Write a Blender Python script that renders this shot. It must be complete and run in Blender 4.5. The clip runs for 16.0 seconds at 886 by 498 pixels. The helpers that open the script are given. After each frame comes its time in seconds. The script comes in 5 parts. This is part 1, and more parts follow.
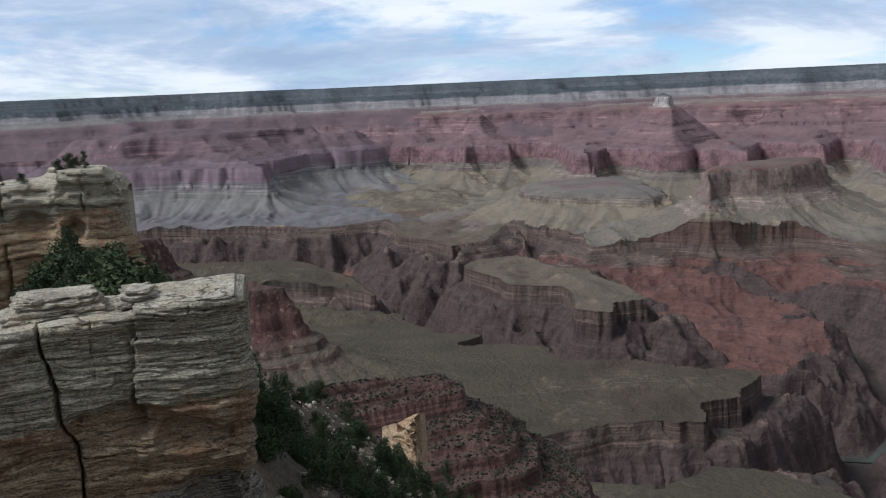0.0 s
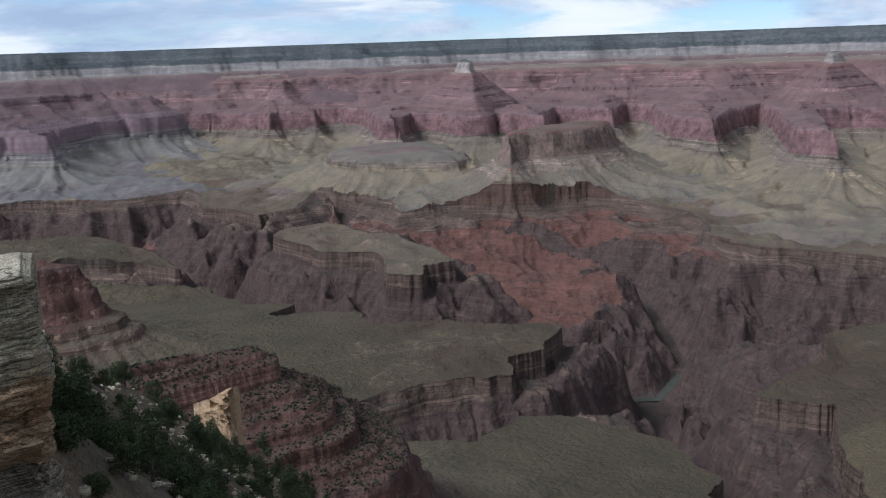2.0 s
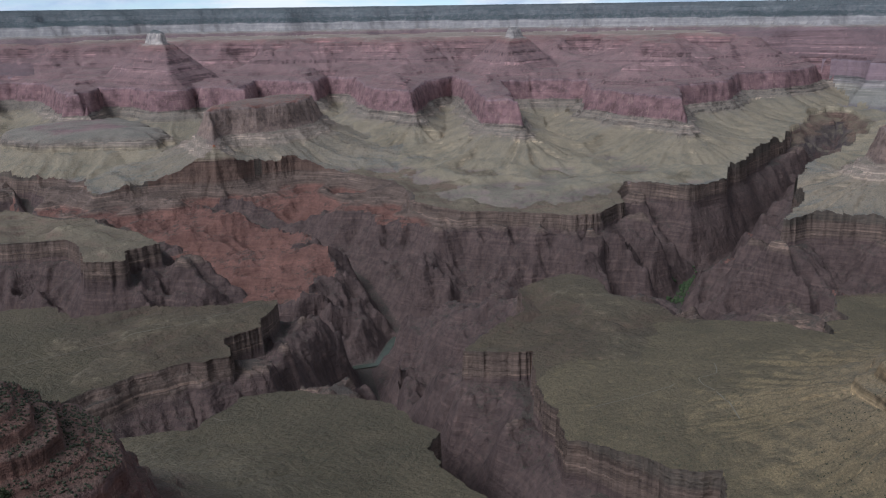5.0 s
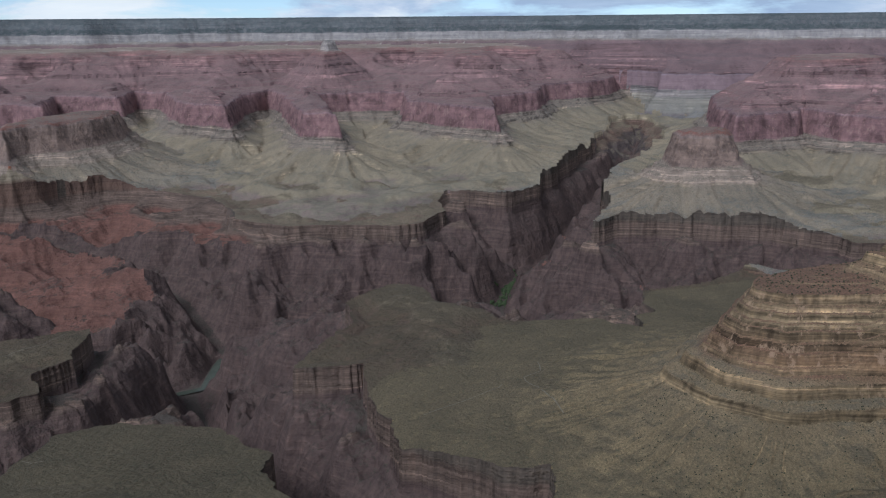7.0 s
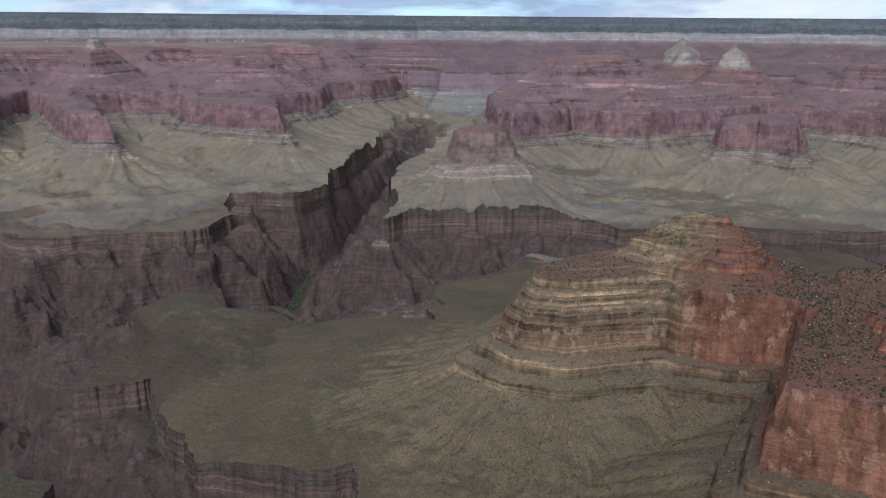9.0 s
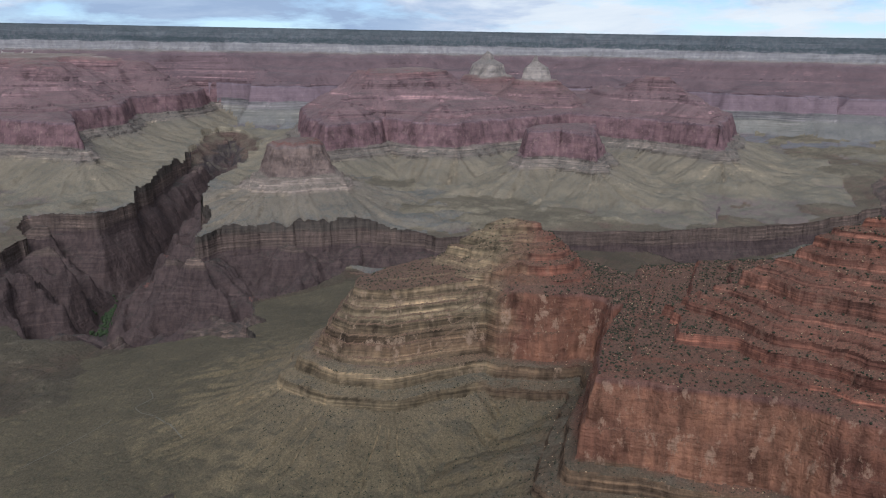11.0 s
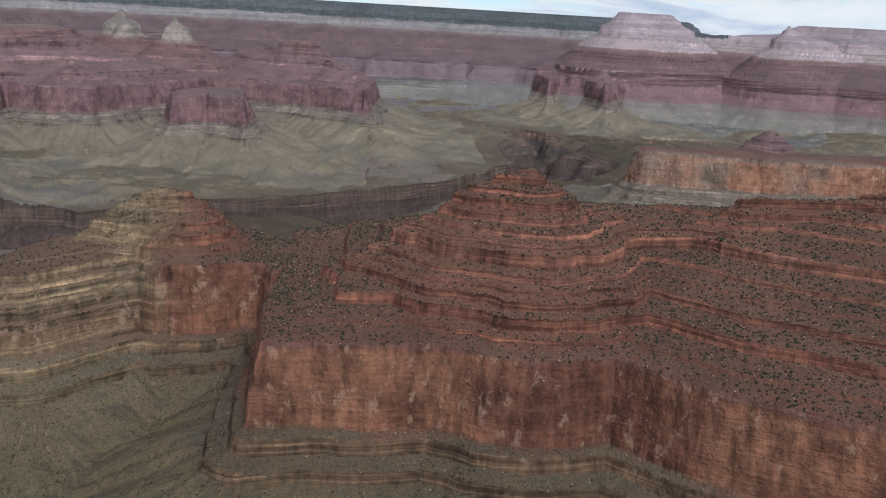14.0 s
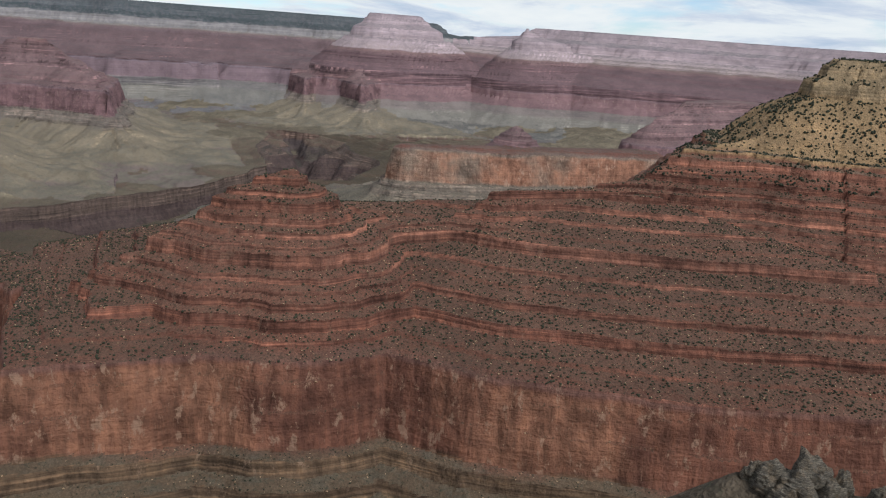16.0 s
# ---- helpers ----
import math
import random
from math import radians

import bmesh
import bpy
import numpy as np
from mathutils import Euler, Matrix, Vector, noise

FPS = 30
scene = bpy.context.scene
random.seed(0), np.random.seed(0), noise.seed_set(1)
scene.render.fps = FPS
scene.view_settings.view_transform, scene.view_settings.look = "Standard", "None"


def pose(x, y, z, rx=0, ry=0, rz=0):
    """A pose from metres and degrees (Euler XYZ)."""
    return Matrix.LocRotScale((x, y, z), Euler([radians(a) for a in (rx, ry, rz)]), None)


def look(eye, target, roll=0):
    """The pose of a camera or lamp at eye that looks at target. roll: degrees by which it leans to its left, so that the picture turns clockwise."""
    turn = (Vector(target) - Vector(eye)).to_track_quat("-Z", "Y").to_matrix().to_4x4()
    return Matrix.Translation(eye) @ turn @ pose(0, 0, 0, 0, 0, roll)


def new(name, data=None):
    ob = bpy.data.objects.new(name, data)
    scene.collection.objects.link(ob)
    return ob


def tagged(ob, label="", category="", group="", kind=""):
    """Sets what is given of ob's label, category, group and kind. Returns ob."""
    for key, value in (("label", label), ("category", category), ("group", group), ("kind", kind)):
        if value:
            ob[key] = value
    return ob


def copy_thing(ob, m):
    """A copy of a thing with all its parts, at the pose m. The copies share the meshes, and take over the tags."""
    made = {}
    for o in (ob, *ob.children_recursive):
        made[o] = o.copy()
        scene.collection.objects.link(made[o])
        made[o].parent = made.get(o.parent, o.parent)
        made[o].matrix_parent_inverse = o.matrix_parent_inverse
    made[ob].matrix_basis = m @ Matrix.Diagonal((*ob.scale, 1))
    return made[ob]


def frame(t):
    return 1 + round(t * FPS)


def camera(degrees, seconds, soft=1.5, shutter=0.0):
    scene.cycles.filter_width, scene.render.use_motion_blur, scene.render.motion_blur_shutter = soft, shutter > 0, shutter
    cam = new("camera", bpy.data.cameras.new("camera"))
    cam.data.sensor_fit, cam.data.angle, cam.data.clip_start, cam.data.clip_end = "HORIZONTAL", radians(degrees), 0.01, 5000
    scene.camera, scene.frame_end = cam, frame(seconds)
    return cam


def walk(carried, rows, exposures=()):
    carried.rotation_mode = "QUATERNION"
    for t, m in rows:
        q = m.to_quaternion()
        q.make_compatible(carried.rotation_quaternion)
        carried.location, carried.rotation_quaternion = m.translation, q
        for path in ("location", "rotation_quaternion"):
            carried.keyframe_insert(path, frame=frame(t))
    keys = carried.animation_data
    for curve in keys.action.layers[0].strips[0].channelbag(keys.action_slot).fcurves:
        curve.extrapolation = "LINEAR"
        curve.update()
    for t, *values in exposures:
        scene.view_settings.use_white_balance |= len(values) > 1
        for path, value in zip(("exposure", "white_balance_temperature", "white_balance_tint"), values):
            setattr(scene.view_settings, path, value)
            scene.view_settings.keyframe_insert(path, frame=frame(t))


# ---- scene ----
# The eye turns on its heel at the rim: seconds, heading, pitch, lean.
cam = camera(54.57, 16.0, soft=1.1)
PIVOT = 0.05
TURNS = [
    (0.0, -0.29, -9.84, 1.68),
    (0.5, -4.1, -10.37, 1.47),
    (1.0, -7.3, -11.29, 1.23),
    (1.5, -10.12, -12.05, 1.2),
    (2.0, -13.07, -12.42, 1.3),
    (2.5, -16.07, -12.56, 1.4),
    (3.0, -19.03, -12.92, 1.42),
    (3.5, -22.03, -13.21, 1.0),
    (4.0, -25.7, -13.56, 0.59),
    (6.5, -41.44, -14.44, 0.6),
    (7.0, -44.43, -13.73, 0.41),
    (7.5, -47.22, -13.43, 0.4),
    (8.0, -50.45, -13.3, 0.37),
    (8.5, -54.92, -13.58, -0.05),
    (9.0, -58.54, -13.78, -0.23),
    (11.5, -73.95, -12.87, -0.72),
    (12.0, -77.1, -13.23, -0.97),
    (12.5, -80.01, -14.14, -1.0),
    (13.0, -84.08, -14.52, -1.26),
    (13.5, -89.0, -14.36, -1.97),
    (14.0, -93.59, -14.63, -2.45),
    (14.5, -97.65, -14.33, -2.39),
    (15.0, -102.03, -14.66, -2.5),
    (15.5, -106.3, -14.89, -2.9),
    (16.0, -109.49, -13.88, -3.14),
]


def eye_pose(yaw, pitch, lean):
    a = radians(yaw)
    return pose(-PIVOT * math.sin(a), PIVOT * math.cos(a), 0.0, 90 + pitch, lean, yaw)


walk(cam, [(t, eye_pose(yaw, pitch, lean)) for t, yaw, pitch, lean in TURNS],
     [(0.0, 0.15, 5120, 11), (3.5, 0.21, 5080, 11), (7.5, 0.04, 5040, 10), (9.2, 0.14, 5060, 11), (12.0, 0.02, 5060, 11), (16.0, 0.1, 5380, 10)])

# ---- sky and sun: broken cloud with blue gaps, the sun veiled ----
world = bpy.data.worlds.new("sky")
scene.world = world
world.use_nodes = True
SUN_ELEVATION, SUN_TURN = radians(46), radians(-106)


def node(tree, kind, ins=None, **props):
    n = tree.nodes.new(kind)
    for k, v in props.items():
        if k == "operation":
            n.operation = v
        elif k == "blend":
            n.blend_type = v
        elif k == "data_type":
            n.data_type = v
    for k, v in (ins or {}).items():
        if isinstance(v, bpy.types.NodeSocket):
            tree.links.new(v, n.inputs[k])
        else:
            n.inputs[k].default_value = v
    return n


def ramp(tree, fac, stops, ease="LINEAR"):
    n = tree.nodes.new("ShaderNodeValToRGB")
    n.color_ramp.interpolation = ease
    el = n.color_ramp.elements
    while len(el) < len(stops):
        el.new(0.5)
    for e, (p, c) in zip(el, stops):
        e.position = p
        e.color = (*c[:3], 1)
    tree.links.new(fac, n.inputs["Fac"])
    return n.outputs["Color"]


def grey(v):
    return (v, v, v)


def mixed(tree, fac, a, b, blend="MIX"):
    n = tree.nodes.new("ShaderNodeMix")
    n.data_type = "RGBA"
    n.blend_type = blend
    for sock, v in ((n.inputs[0], fac), (n.inputs[6], a), (n.inputs[7], b)):
        if isinstance(v, bpy.types.NodeSocket):
            tree.links.new(v, sock)
        elif isinstance(v, float):
            sock.default_value = v
        else:
            sock.default_value = (*v, 1)
    return n.outputs[2]


def math_node(tree, op, a, b=0.0, c=0.0):
    n = tree.nodes.new("ShaderNodeMath")
    n.operation = op
    for i, v in enumerate((a, b, c)):
        if isinstance(v, bpy.types.NodeSocket):
            tree.links.new(v, n.inputs[i])
        else:
            n.inputs[i].default_value = v
    return n.outputs[0]


def noise_tex(tree, vec, scale, detail=5.0, rough=0.55, distortion=0.0):
    n = tree.nodes.new("ShaderNodeTexNoise")
    n.inputs["Scale"].default_value = scale
    n.inputs["Detail"].default_value = detail
    n.inputs["Roughness"].default_value = rough
    n.inputs["Distortion"].default_value = distortion
    if vec is not None:
        tree.links.new(vec, n.inputs["Vector"])
    return n.outputs["Fac"]


def stretched(tree, vec, scale):
    n = tree.nodes.new("ShaderNodeMapping")
    n.inputs["Scale"].default_value = scale
    tree.links.new(vec, n.inputs["Vector"])
    return n.outputs["Vector"]


def build_sky():
    tree = world.node_tree
    tree.nodes.clear()
    out = tree.nodes.new("ShaderNodeOutputWorld")
    back = tree.nodes.new("ShaderNodeBackground")
    sky = tree.nodes.new("ShaderNodeTexSky")
    sky.sky_type = "NISHITA"
    sky.sun_disc = False
    sky.sun_elevation = SUN_ELEVATION
    sky.sun_rotation = SUN_TURN
    sky.altitude = 2100
    clear = mixed(tree, 1.0, sky.outputs["Color"], grey(0.10), "MULTIPLY")
    way = tree.nodes.new("ShaderNodeTexCoord").outputs["Generated"]
    sep = tree.nodes.new("ShaderNodeSeparateXYZ")
    tree.links.new(way, sep.inputs[0])
    # cloud decks lie flat: widen them towards the horizon
    flat = math_node(tree, "ADD", math_node(tree, "ABSOLUTE", sep.outputs[2]), 0.09)
    comb = tree.nodes.new("ShaderNodeCombineXYZ")
    for i in (0, 1):
        tree.links.new(math_node(tree, "DIVIDE", sep.outputs[i], flat), comb.inputs[i])
    deck = comb.outputs[0]
    big = noise_tex(tree, deck, 0.55, 7, 0.56, 0.3)
    low = noise_tex(tree, stretched(tree, way, (4.0, 4.0, 13.0)), 1.5, 8, 0.6, 0.25)
    cover = math_node(tree, "ADD", math_node(tree, "MULTIPLY", big, 0.45), math_node(tree, "MULTIPLY", low, 0.55))
    tone = ramp(tree, noise_tex(tree, stretched(tree, way, (3.2, 3.2, 15.0)), 1.0, 8, 0.62, 0.35),
                [(0.36, (0.44, 0.49, 0.54)), (0.45, (0.54, 0.58, 0.60)), (0.51, (0.70, 0.69, 0.66)), (0.57, (0.90, 0.85, 0.73)), (0.68, (1.0, 0.92, 0.76))])
    mask = ramp(tree, cover, [(0.40, grey(0.0)), (0.50, grey(1.0))])
    # the cloud is thicker overhead
    heavy = ramp(tree, sep.outputs[2], [(0.12, grey(1.0)), (0.5, grey(0.62)), (1.0, grey(0.5))])
    tree.links.new(mixed(tree, mask, clear, mixed(tree, 1.0, tone, heavy, "MULTIPLY")), back.inputs["Color"])
    back.inputs["Strength"].default_value = 0.92
    tree.links.new(back.outputs[0], out.inputs[0])


build_sky()
sun_data = bpy.data.lights.new("sun", "SUN")
sun_data.energy = 3.0
sun_data.angle = radians(26)
sun_data.color = (1.0, 0.94, 0.85)
sun = new("sun", sun_data)
sun.matrix_world = look((math.sin(SUN_TURN) * 900, math.cos(SUN_TURN) * 900, 900 * math.tan(SUN_ELEVATION)), (0, 0, 0))

# ---- materials ----
K = 0.44          # plan units to metres
DIP = (0.0146, 0.0136)   # the beds rise gently to the north


def material(name):
    m = bpy.data.materials.new(name)
    m.use_nodes = True
    tree = m.node_tree
    tree.nodes.clear()
    out = tree.nodes.new("ShaderNodeOutputMaterial")
    bsdf = tree.nodes.new("ShaderNodeBsdfPrincipled")
    tree.links.new(bsdf.outputs[0], out.inputs[0])
    bsdf.inputs["Specular IOR Level"].default_value = 0.15
    return m, tree, bsdf


def place(tree):
    return tree.nodes.new("ShaderNodeNewGeometry")


def bump(tree, bsdf, height, distance, strength=1.0):
    b = tree.nodes.new("ShaderNodeBump")
    b.inputs["Strength"].default_value = strength
    b.inputs["Distance"].default_value = distance
    tree.links.new(height, b.inputs["Height"])
    tree.links.new(b.outputs[0], bsdf.inputs["Normal"])


KAIBAB, TOROWEAP, COCONINO, HERMIT = (0.44, 0.39, 0.31), (0.33, 0.27, 0.20), (0.50, 0.41, 0.29), (0.27, 0.12, 0.075)
SUPAI, REDWALL, MUAV, SHALE = (0.17, 0.068, 0.045), (0.30, 0.118, 0.068), (0.30, 0.24, 0.165), (0.235, 0.205, 0.14)
TAPEATS, SCHIST, RED_SHALE = (0.135, 0.094, 0.072), (0.075, 0.06, 0.056), (0.17, 0.075, 0.052)


def strata(name, tint=(1, 1, 1), lift=0.0, floor_tone=(0.12, 0.108, 0.08), scrub=0.55, gorge=SCHIST, redwall=REDWALL, red_soil=(0.135, 0.085, 0.058), coconino=COCONINO, kaibab=KAIBAB, toroweap=TOROWEAP, top_soil=(0.16, 0.14, 0.10), talus=SHALE, muav=MUAV, supai=SUPAI, supai2=(0.215, 0.095, 0.062), warmth=0.0, streaks=0.3, tip=None, scars=1.0, dapples=0.95, hermit=HERMIT, relief=1.0, bare=(0.55, 0.80), banded=0.15, ragged=0.0, bands=0.0, crown=0.3):
    """Flat-lying beds: colour by height above the dipping datum, soil and scrub on what lies flat, streaks down the cliffs."""
    m, tree, bsdf = material(name)
    geo = place(tree)
    pos = geo.outputs["Position"]
    sep = tree.nodes.new("ShaderNodeSeparateXYZ")
    tree.links.new(pos, sep.inputs[0])
    bed = math_node(tree, "SUBTRACT", sep.outputs[2],
                    math_node(tree, "ADD", math_node(tree, "MULTIPLY", sep.outputs[0], DIP[0]), math_node(tree, "MULTIPLY", sep.outputs[1], DIP[1])))
    wob = math_node(tree, "MULTIPLY", math_node(tree, "SUBTRACT", noise_tex(tree, pos, 0.009, 4), 0.5), 26.0)
    bed2 = math_node(tree, "ADD", bed, math_node(tree, "ADD", wob, -lift * K))
    fac = math_node(tree, "DIVIDE", math_node(tree, "ADD", bed2, 1450 * K), 1500 * K)

    def at(z):
        return (z + 1450) / 1500
    beds = [(-1450, gorge), (-1040, gorge), (-1025, TAPEATS), (-965, TAPEATS), (-950, talus), (-830, talus), (-800, muav), (-745, muav),
            (-735, redwall), (-600, redwall), (-590, tuple(0.85 * a + 0.03 for a in redwall)), (-578, supai), (-450, supai2), (-320, supai), (-300, hermit),
            (-268, hermit), (-258, coconino), (-170, coconino), (-160, toroweap), (-110, toroweap), (-95, kaibab), (40, kaibab)]
    colour = ramp(tree, fac, [(at(z), c) for z, c in beds])
    warm = ramp(tree, noise_tex(tree, pos, 0.006, 4, 0.6), [(0.44, grey(0)), (0.58, grey(1))])
    zone = ramp(tree, fac, [(at(-742), grey(0)), (at(-732), grey(warmth)), (at(-605), grey(warmth)), (at(-595), grey(0))])
    colour = mixed(tree, math_node(tree, "MULTIPLY", warm, zone), colour, (0.30, 0.145, 0.082))
    if tip:
        # the same beds bleached tan towards one end
        bleached = ramp(tree, fac, [(at(-960), (0.21, 0.16, 0.085)), (at(-745), (0.21, 0.15, 0.085)), (at(-700), (0.215, 0.135, 0.078)), (at(-640), (0.24, 0.175, 0.10)), (at(-600), (0.22, 0.155, 0.09)), (at(-440), (0.30, 0.225, 0.125))])
        end = math_node(tree, "ADD", sep.outputs[1], math_node(tree, "MULTIPLY", math_node(tree, "SUBTRACT", noise_tex(tree, pos, 0.02, 5, 0.6), 0.5), 160.0))
        end_mask = ramp(tree, math_node(tree, "DIVIDE", end, 1000.0), [(tip[0] * K / 1000, grey(0)), (tip[1] * K / 1000, grey(1))])
        colour = mixed(tree, end_mask, colour, bleached)
    if ragged:
        # talus chutes and trees break the pale cliffs
        gap = noise_tex(tree, stretched(tree, pos, (0.06, 0.06, 0.03)), 1.0, 4, 0.6)
        pale = ramp(tree, fac, [(at(-262), grey(0)), (at(-250), grey(ragged)), (at(-120), grey(ragged)), (at(-20), grey(0.6 * ragged))])
        colour = mixed(tree, math_node(tree, "MULTIPLY", ramp(tree, gap, [(0.46, grey(0)), (0.56, grey(1))]), pale), colour, (0.15, 0.125, 0.10))
    plain = colour
    # thin beds, light and dark, along the wall
    thin = noise_tex(tree, stretched(tree, pos, (0.006, 0.006, 0.22)), 1.0, 6, 0.62)
    thin2 = noise_tex(tree, stretched(tree, pos, (0.012, 0.012, 0.8)), 1.0, 4, 0.6)
    how = ramp(tree, fac, [(at(-1050), grey(0.35)), (at(-1030), grey(0.9)), (at(-960), grey(0.9)), (at(-940), grey(0.3)), (at(-800), grey(0.8)), (at(-745), grey(0.8)), (at(-735), grey(banded)), (at(-590), grey(banded)), (at(-580), grey(0.85)), (at(-300), grey(0.85)), (at(-255), grey(crown))])
    if tip:
        how = math_node(tree, "MAXIMUM", how, math_node(tree, "MULTIPLY", end_mask, 0.9))
    colour = mixed(tree, how, colour, mixed(tree, 1.0, colour, ramp(tree, thin, [(0.34, grey(0.55)), (0.5, grey(0.92)), (0.595, grey(1.1)), (0.645, (1.7, 1.64, 1.55))]), "MULTIPLY"))
    colour = mixed(tree, math_node(tree, "MULTIPLY", how, 0.7), colour, mixed(tree, 1.0, colour, ramp(tree, thin2, [(0.36, grey(0.66)), (0.6, grey(1.2))]), "MULTIPLY"))
    if bands:
        thick = noise_tex(tree, stretched(tree, pos, (0.0016, 0.0016, bands)), 1.0, 3, 0.6)
        colour = mixed(tree, math_node(tree, "MULTIPLY", how, 0.9), colour, mixed(tree, 1.0, colour, ramp(tree, thick, [(0.36, grey(0.38)), (0.46, grey(0.8)), (0.54, grey(1.1)), (0.64, (1.6, 1.54, 1.48))]), "MULTIPLY"))
    # wet streaks and pale scars down the cliffs
    streak = noise_tex(tree, stretched(tree, pos, (0.12, 0.12, 0.012)), 1.0, 5, 0.6)
    colour = mixed(tree, streaks, colour, ramp(tree, streak, [(0.33, grey(0.55)), (0.52, grey(1.0)), (0.70, (1.35, 1.3, 1.22))]), "MULTIPLY")
    scar = noise_tex(tree, stretched(tree, pos, (0.085, 0.085, 0.05)), 1.0, 6, 0.70)
    dapple = noise_tex(tree, stretched(tree, pos, (0.022, 0.022, 0.03)), 1.0, 6, 0.68)
    colour = mixed(tree, dapples, colour, ramp(tree, dapple, [(0.36, grey(0.55)), (0.5, grey(0.95)), (0.66, (1.3, 1.28, 1.24))]), "MULTIPLY")
    colour = mixed(tree, math_node(tree, "MULTIPLY", ramp(tree, scar, [(0.565, grey(0)), (0.625, grey(0.8))]), ramp(tree, fac, [(at(-960), grey(0.05)), (at(-780), grey(0.2)), (at(-735), grey(scars)), (at(-600), grey(scars)), (at(-580), grey(0.3 * scars)), (at(-300), grey(0.3 * scars))])), colour, mixed(tree, 0.65, plain, (0.42, 0.28, 0.18)))
    # soil, rubble and scrub where it lies flat
    nsep = tree.nodes.new("ShaderNodeSeparateXYZ")
    tree.links.new(geo.outputs["True Normal"], nsep.inputs[0])
    jag = math_node(tree, "MULTIPLY", math_node(tree, "SUBTRACT", noise_tex(tree, pos, 0.06, 5), 0.5), 0.3)
    level = ramp(tree, math_node(tree, "ADD", nsep.outputs[2], jag), [(bare[0], grey(0)), (bare[1], grey(1))])
    flat = ramp(tree, math_node(tree, "ADD", nsep.outputs[2], jag), [(0.90, grey(0)), (0.985, grey(1))])
    patch = ramp(tree, noise_tex(tree, pos, 0.011, 6, 0.62), [(0.36, grey(0)), (0.64, grey(1))])
    ground = ramp(tree, fac, [(at(-900), floor_tone), (at(-745), (0.15, 0.125, 0.085)), (at(-735), red_soil), (at(-300), red_soil), (at(-250), (0.20, 0.155, 0.10)), (at(-150), top_soil), (at(0), top_soil)])
    soil = mixed(tree, mixed(tree, flat, grey(0.35), grey(0.9)), plain, ground)
    soil = mixed(tree, 1.0, soil, mixed(tree, patch, grey(0.82), (1.12, 1.1, 1.08)), "MULTIPLY")
    rubble = noise_tex(tree, pos, 0.55, 5, 0.75)
    soil = mixed(tree, 0.8, soil, ramp(tree, rubble, [(0.36, grey(0.62)), (0.55, grey(1.02)), (0.68, (1.45, 1.42, 1.36))]), "MULTIPLY")
    colour = mixed(tree, level, colour, soil)
    spots = noise_tex(tree, pos, 0.35, 3, 0.7)
    colour = mixed(tree, math_node(tree, "MULTIPLY", ramp(tree, spots, [(0.56, grey(0)), (0.64, grey(1))]),
                                   math_node(tree, "MULTIPLY", ramp(tree, nsep.outputs[2], [(0.45, grey(0)), (0.7, grey(1))]), scrub)), colour, (0.045, 0.05, 0.03))
    # for distant rock the tint paints the blue haze into the base colour
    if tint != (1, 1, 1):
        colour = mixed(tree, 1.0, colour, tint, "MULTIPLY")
    tree.links.new(colour, bsdf.inputs["Base Color"])
    bsdf.inputs["Roughness"].default_value = 0.93
    rel = math_node(tree, "ADD", math_node(tree, "MULTIPLY", thin, 1.6),
                    math_node(tree, "ADD", math_node(tree, "MULTIPLY", streak, 2.0), math_node(tree, "MULTIPLY", noise_tex(tree, pos, 0.12, 6, 0.65), 4.0)))
    bump(tree, bsdf, rel, 1.3 * relief, min(1.0, 0.3 + relief))
    return m


WOODED = dict(kaibab=(0.088, 0.085, 0.07), toroweap=(0.07, 0.07, 0.058), top_soil=(0.05, 0.055, 0.045))
RIDGE = dict(top_soil=(0.27, 0.19, 0.10), coconino=(0.45, 0.29, 0.14), kaibab=(0.34, 0.245, 0.135), toroweap=(0.40, 0.265, 0.13), talus=(0.185, 0.135, 0.07), muav=(0.155, 0.10, 0.058), floor_tone=(0.108, 0.086, 0.052), scars=0.9, banded=0.05, warmth=0.75, streaks=0.9, redwall=(0.18, 0.08, 0.05), red_soil=(0.165, 0.095, 0.062), supai=(0.19, 0.08, 0.05), supai2=(0.225, 0.105, 0.068))
rock_near = strata("red_ridge_rock", (0.93, 0.92, 0.92), bands=0.3, **RIDGE)
rock_spur = strata("spur_rock", (0.97, 0.97, 0.97), tip=(430, 570), bands=0.14, **RIDGE)
rock_maroon = strata("maroon_ledge_rock", (0.95, 0.95, 0.97), bands=0.14, redwall=(0.13, 0.068, 0.054), talus=(0.15, 0.12, 0.074), muav=(0.16, 0.11, 0.078), floor_tone=(0.095, 0.076, 0.045), red_soil=(0.12, 0.078, 0.058), supai=(0.135, 0.073, 0.053), supai2=(0.16, 0.09, 0.066), streaks=0.5)
# blue tints of bleached, mid, temple and far rock paint in distance haze
rock_bleached = strata("hazed_bleached_rock", (1.18, 1.16, 1.28), scars=0.4, redwall=(0.175, 0.125, 0.09), floor_tone=(0.145, 0.135, 0.10), talus=(0.20, 0.16, 0.10), red_soil=(0.15, 0.115, 0.085), muav=(0.25, 0.195, 0.135))
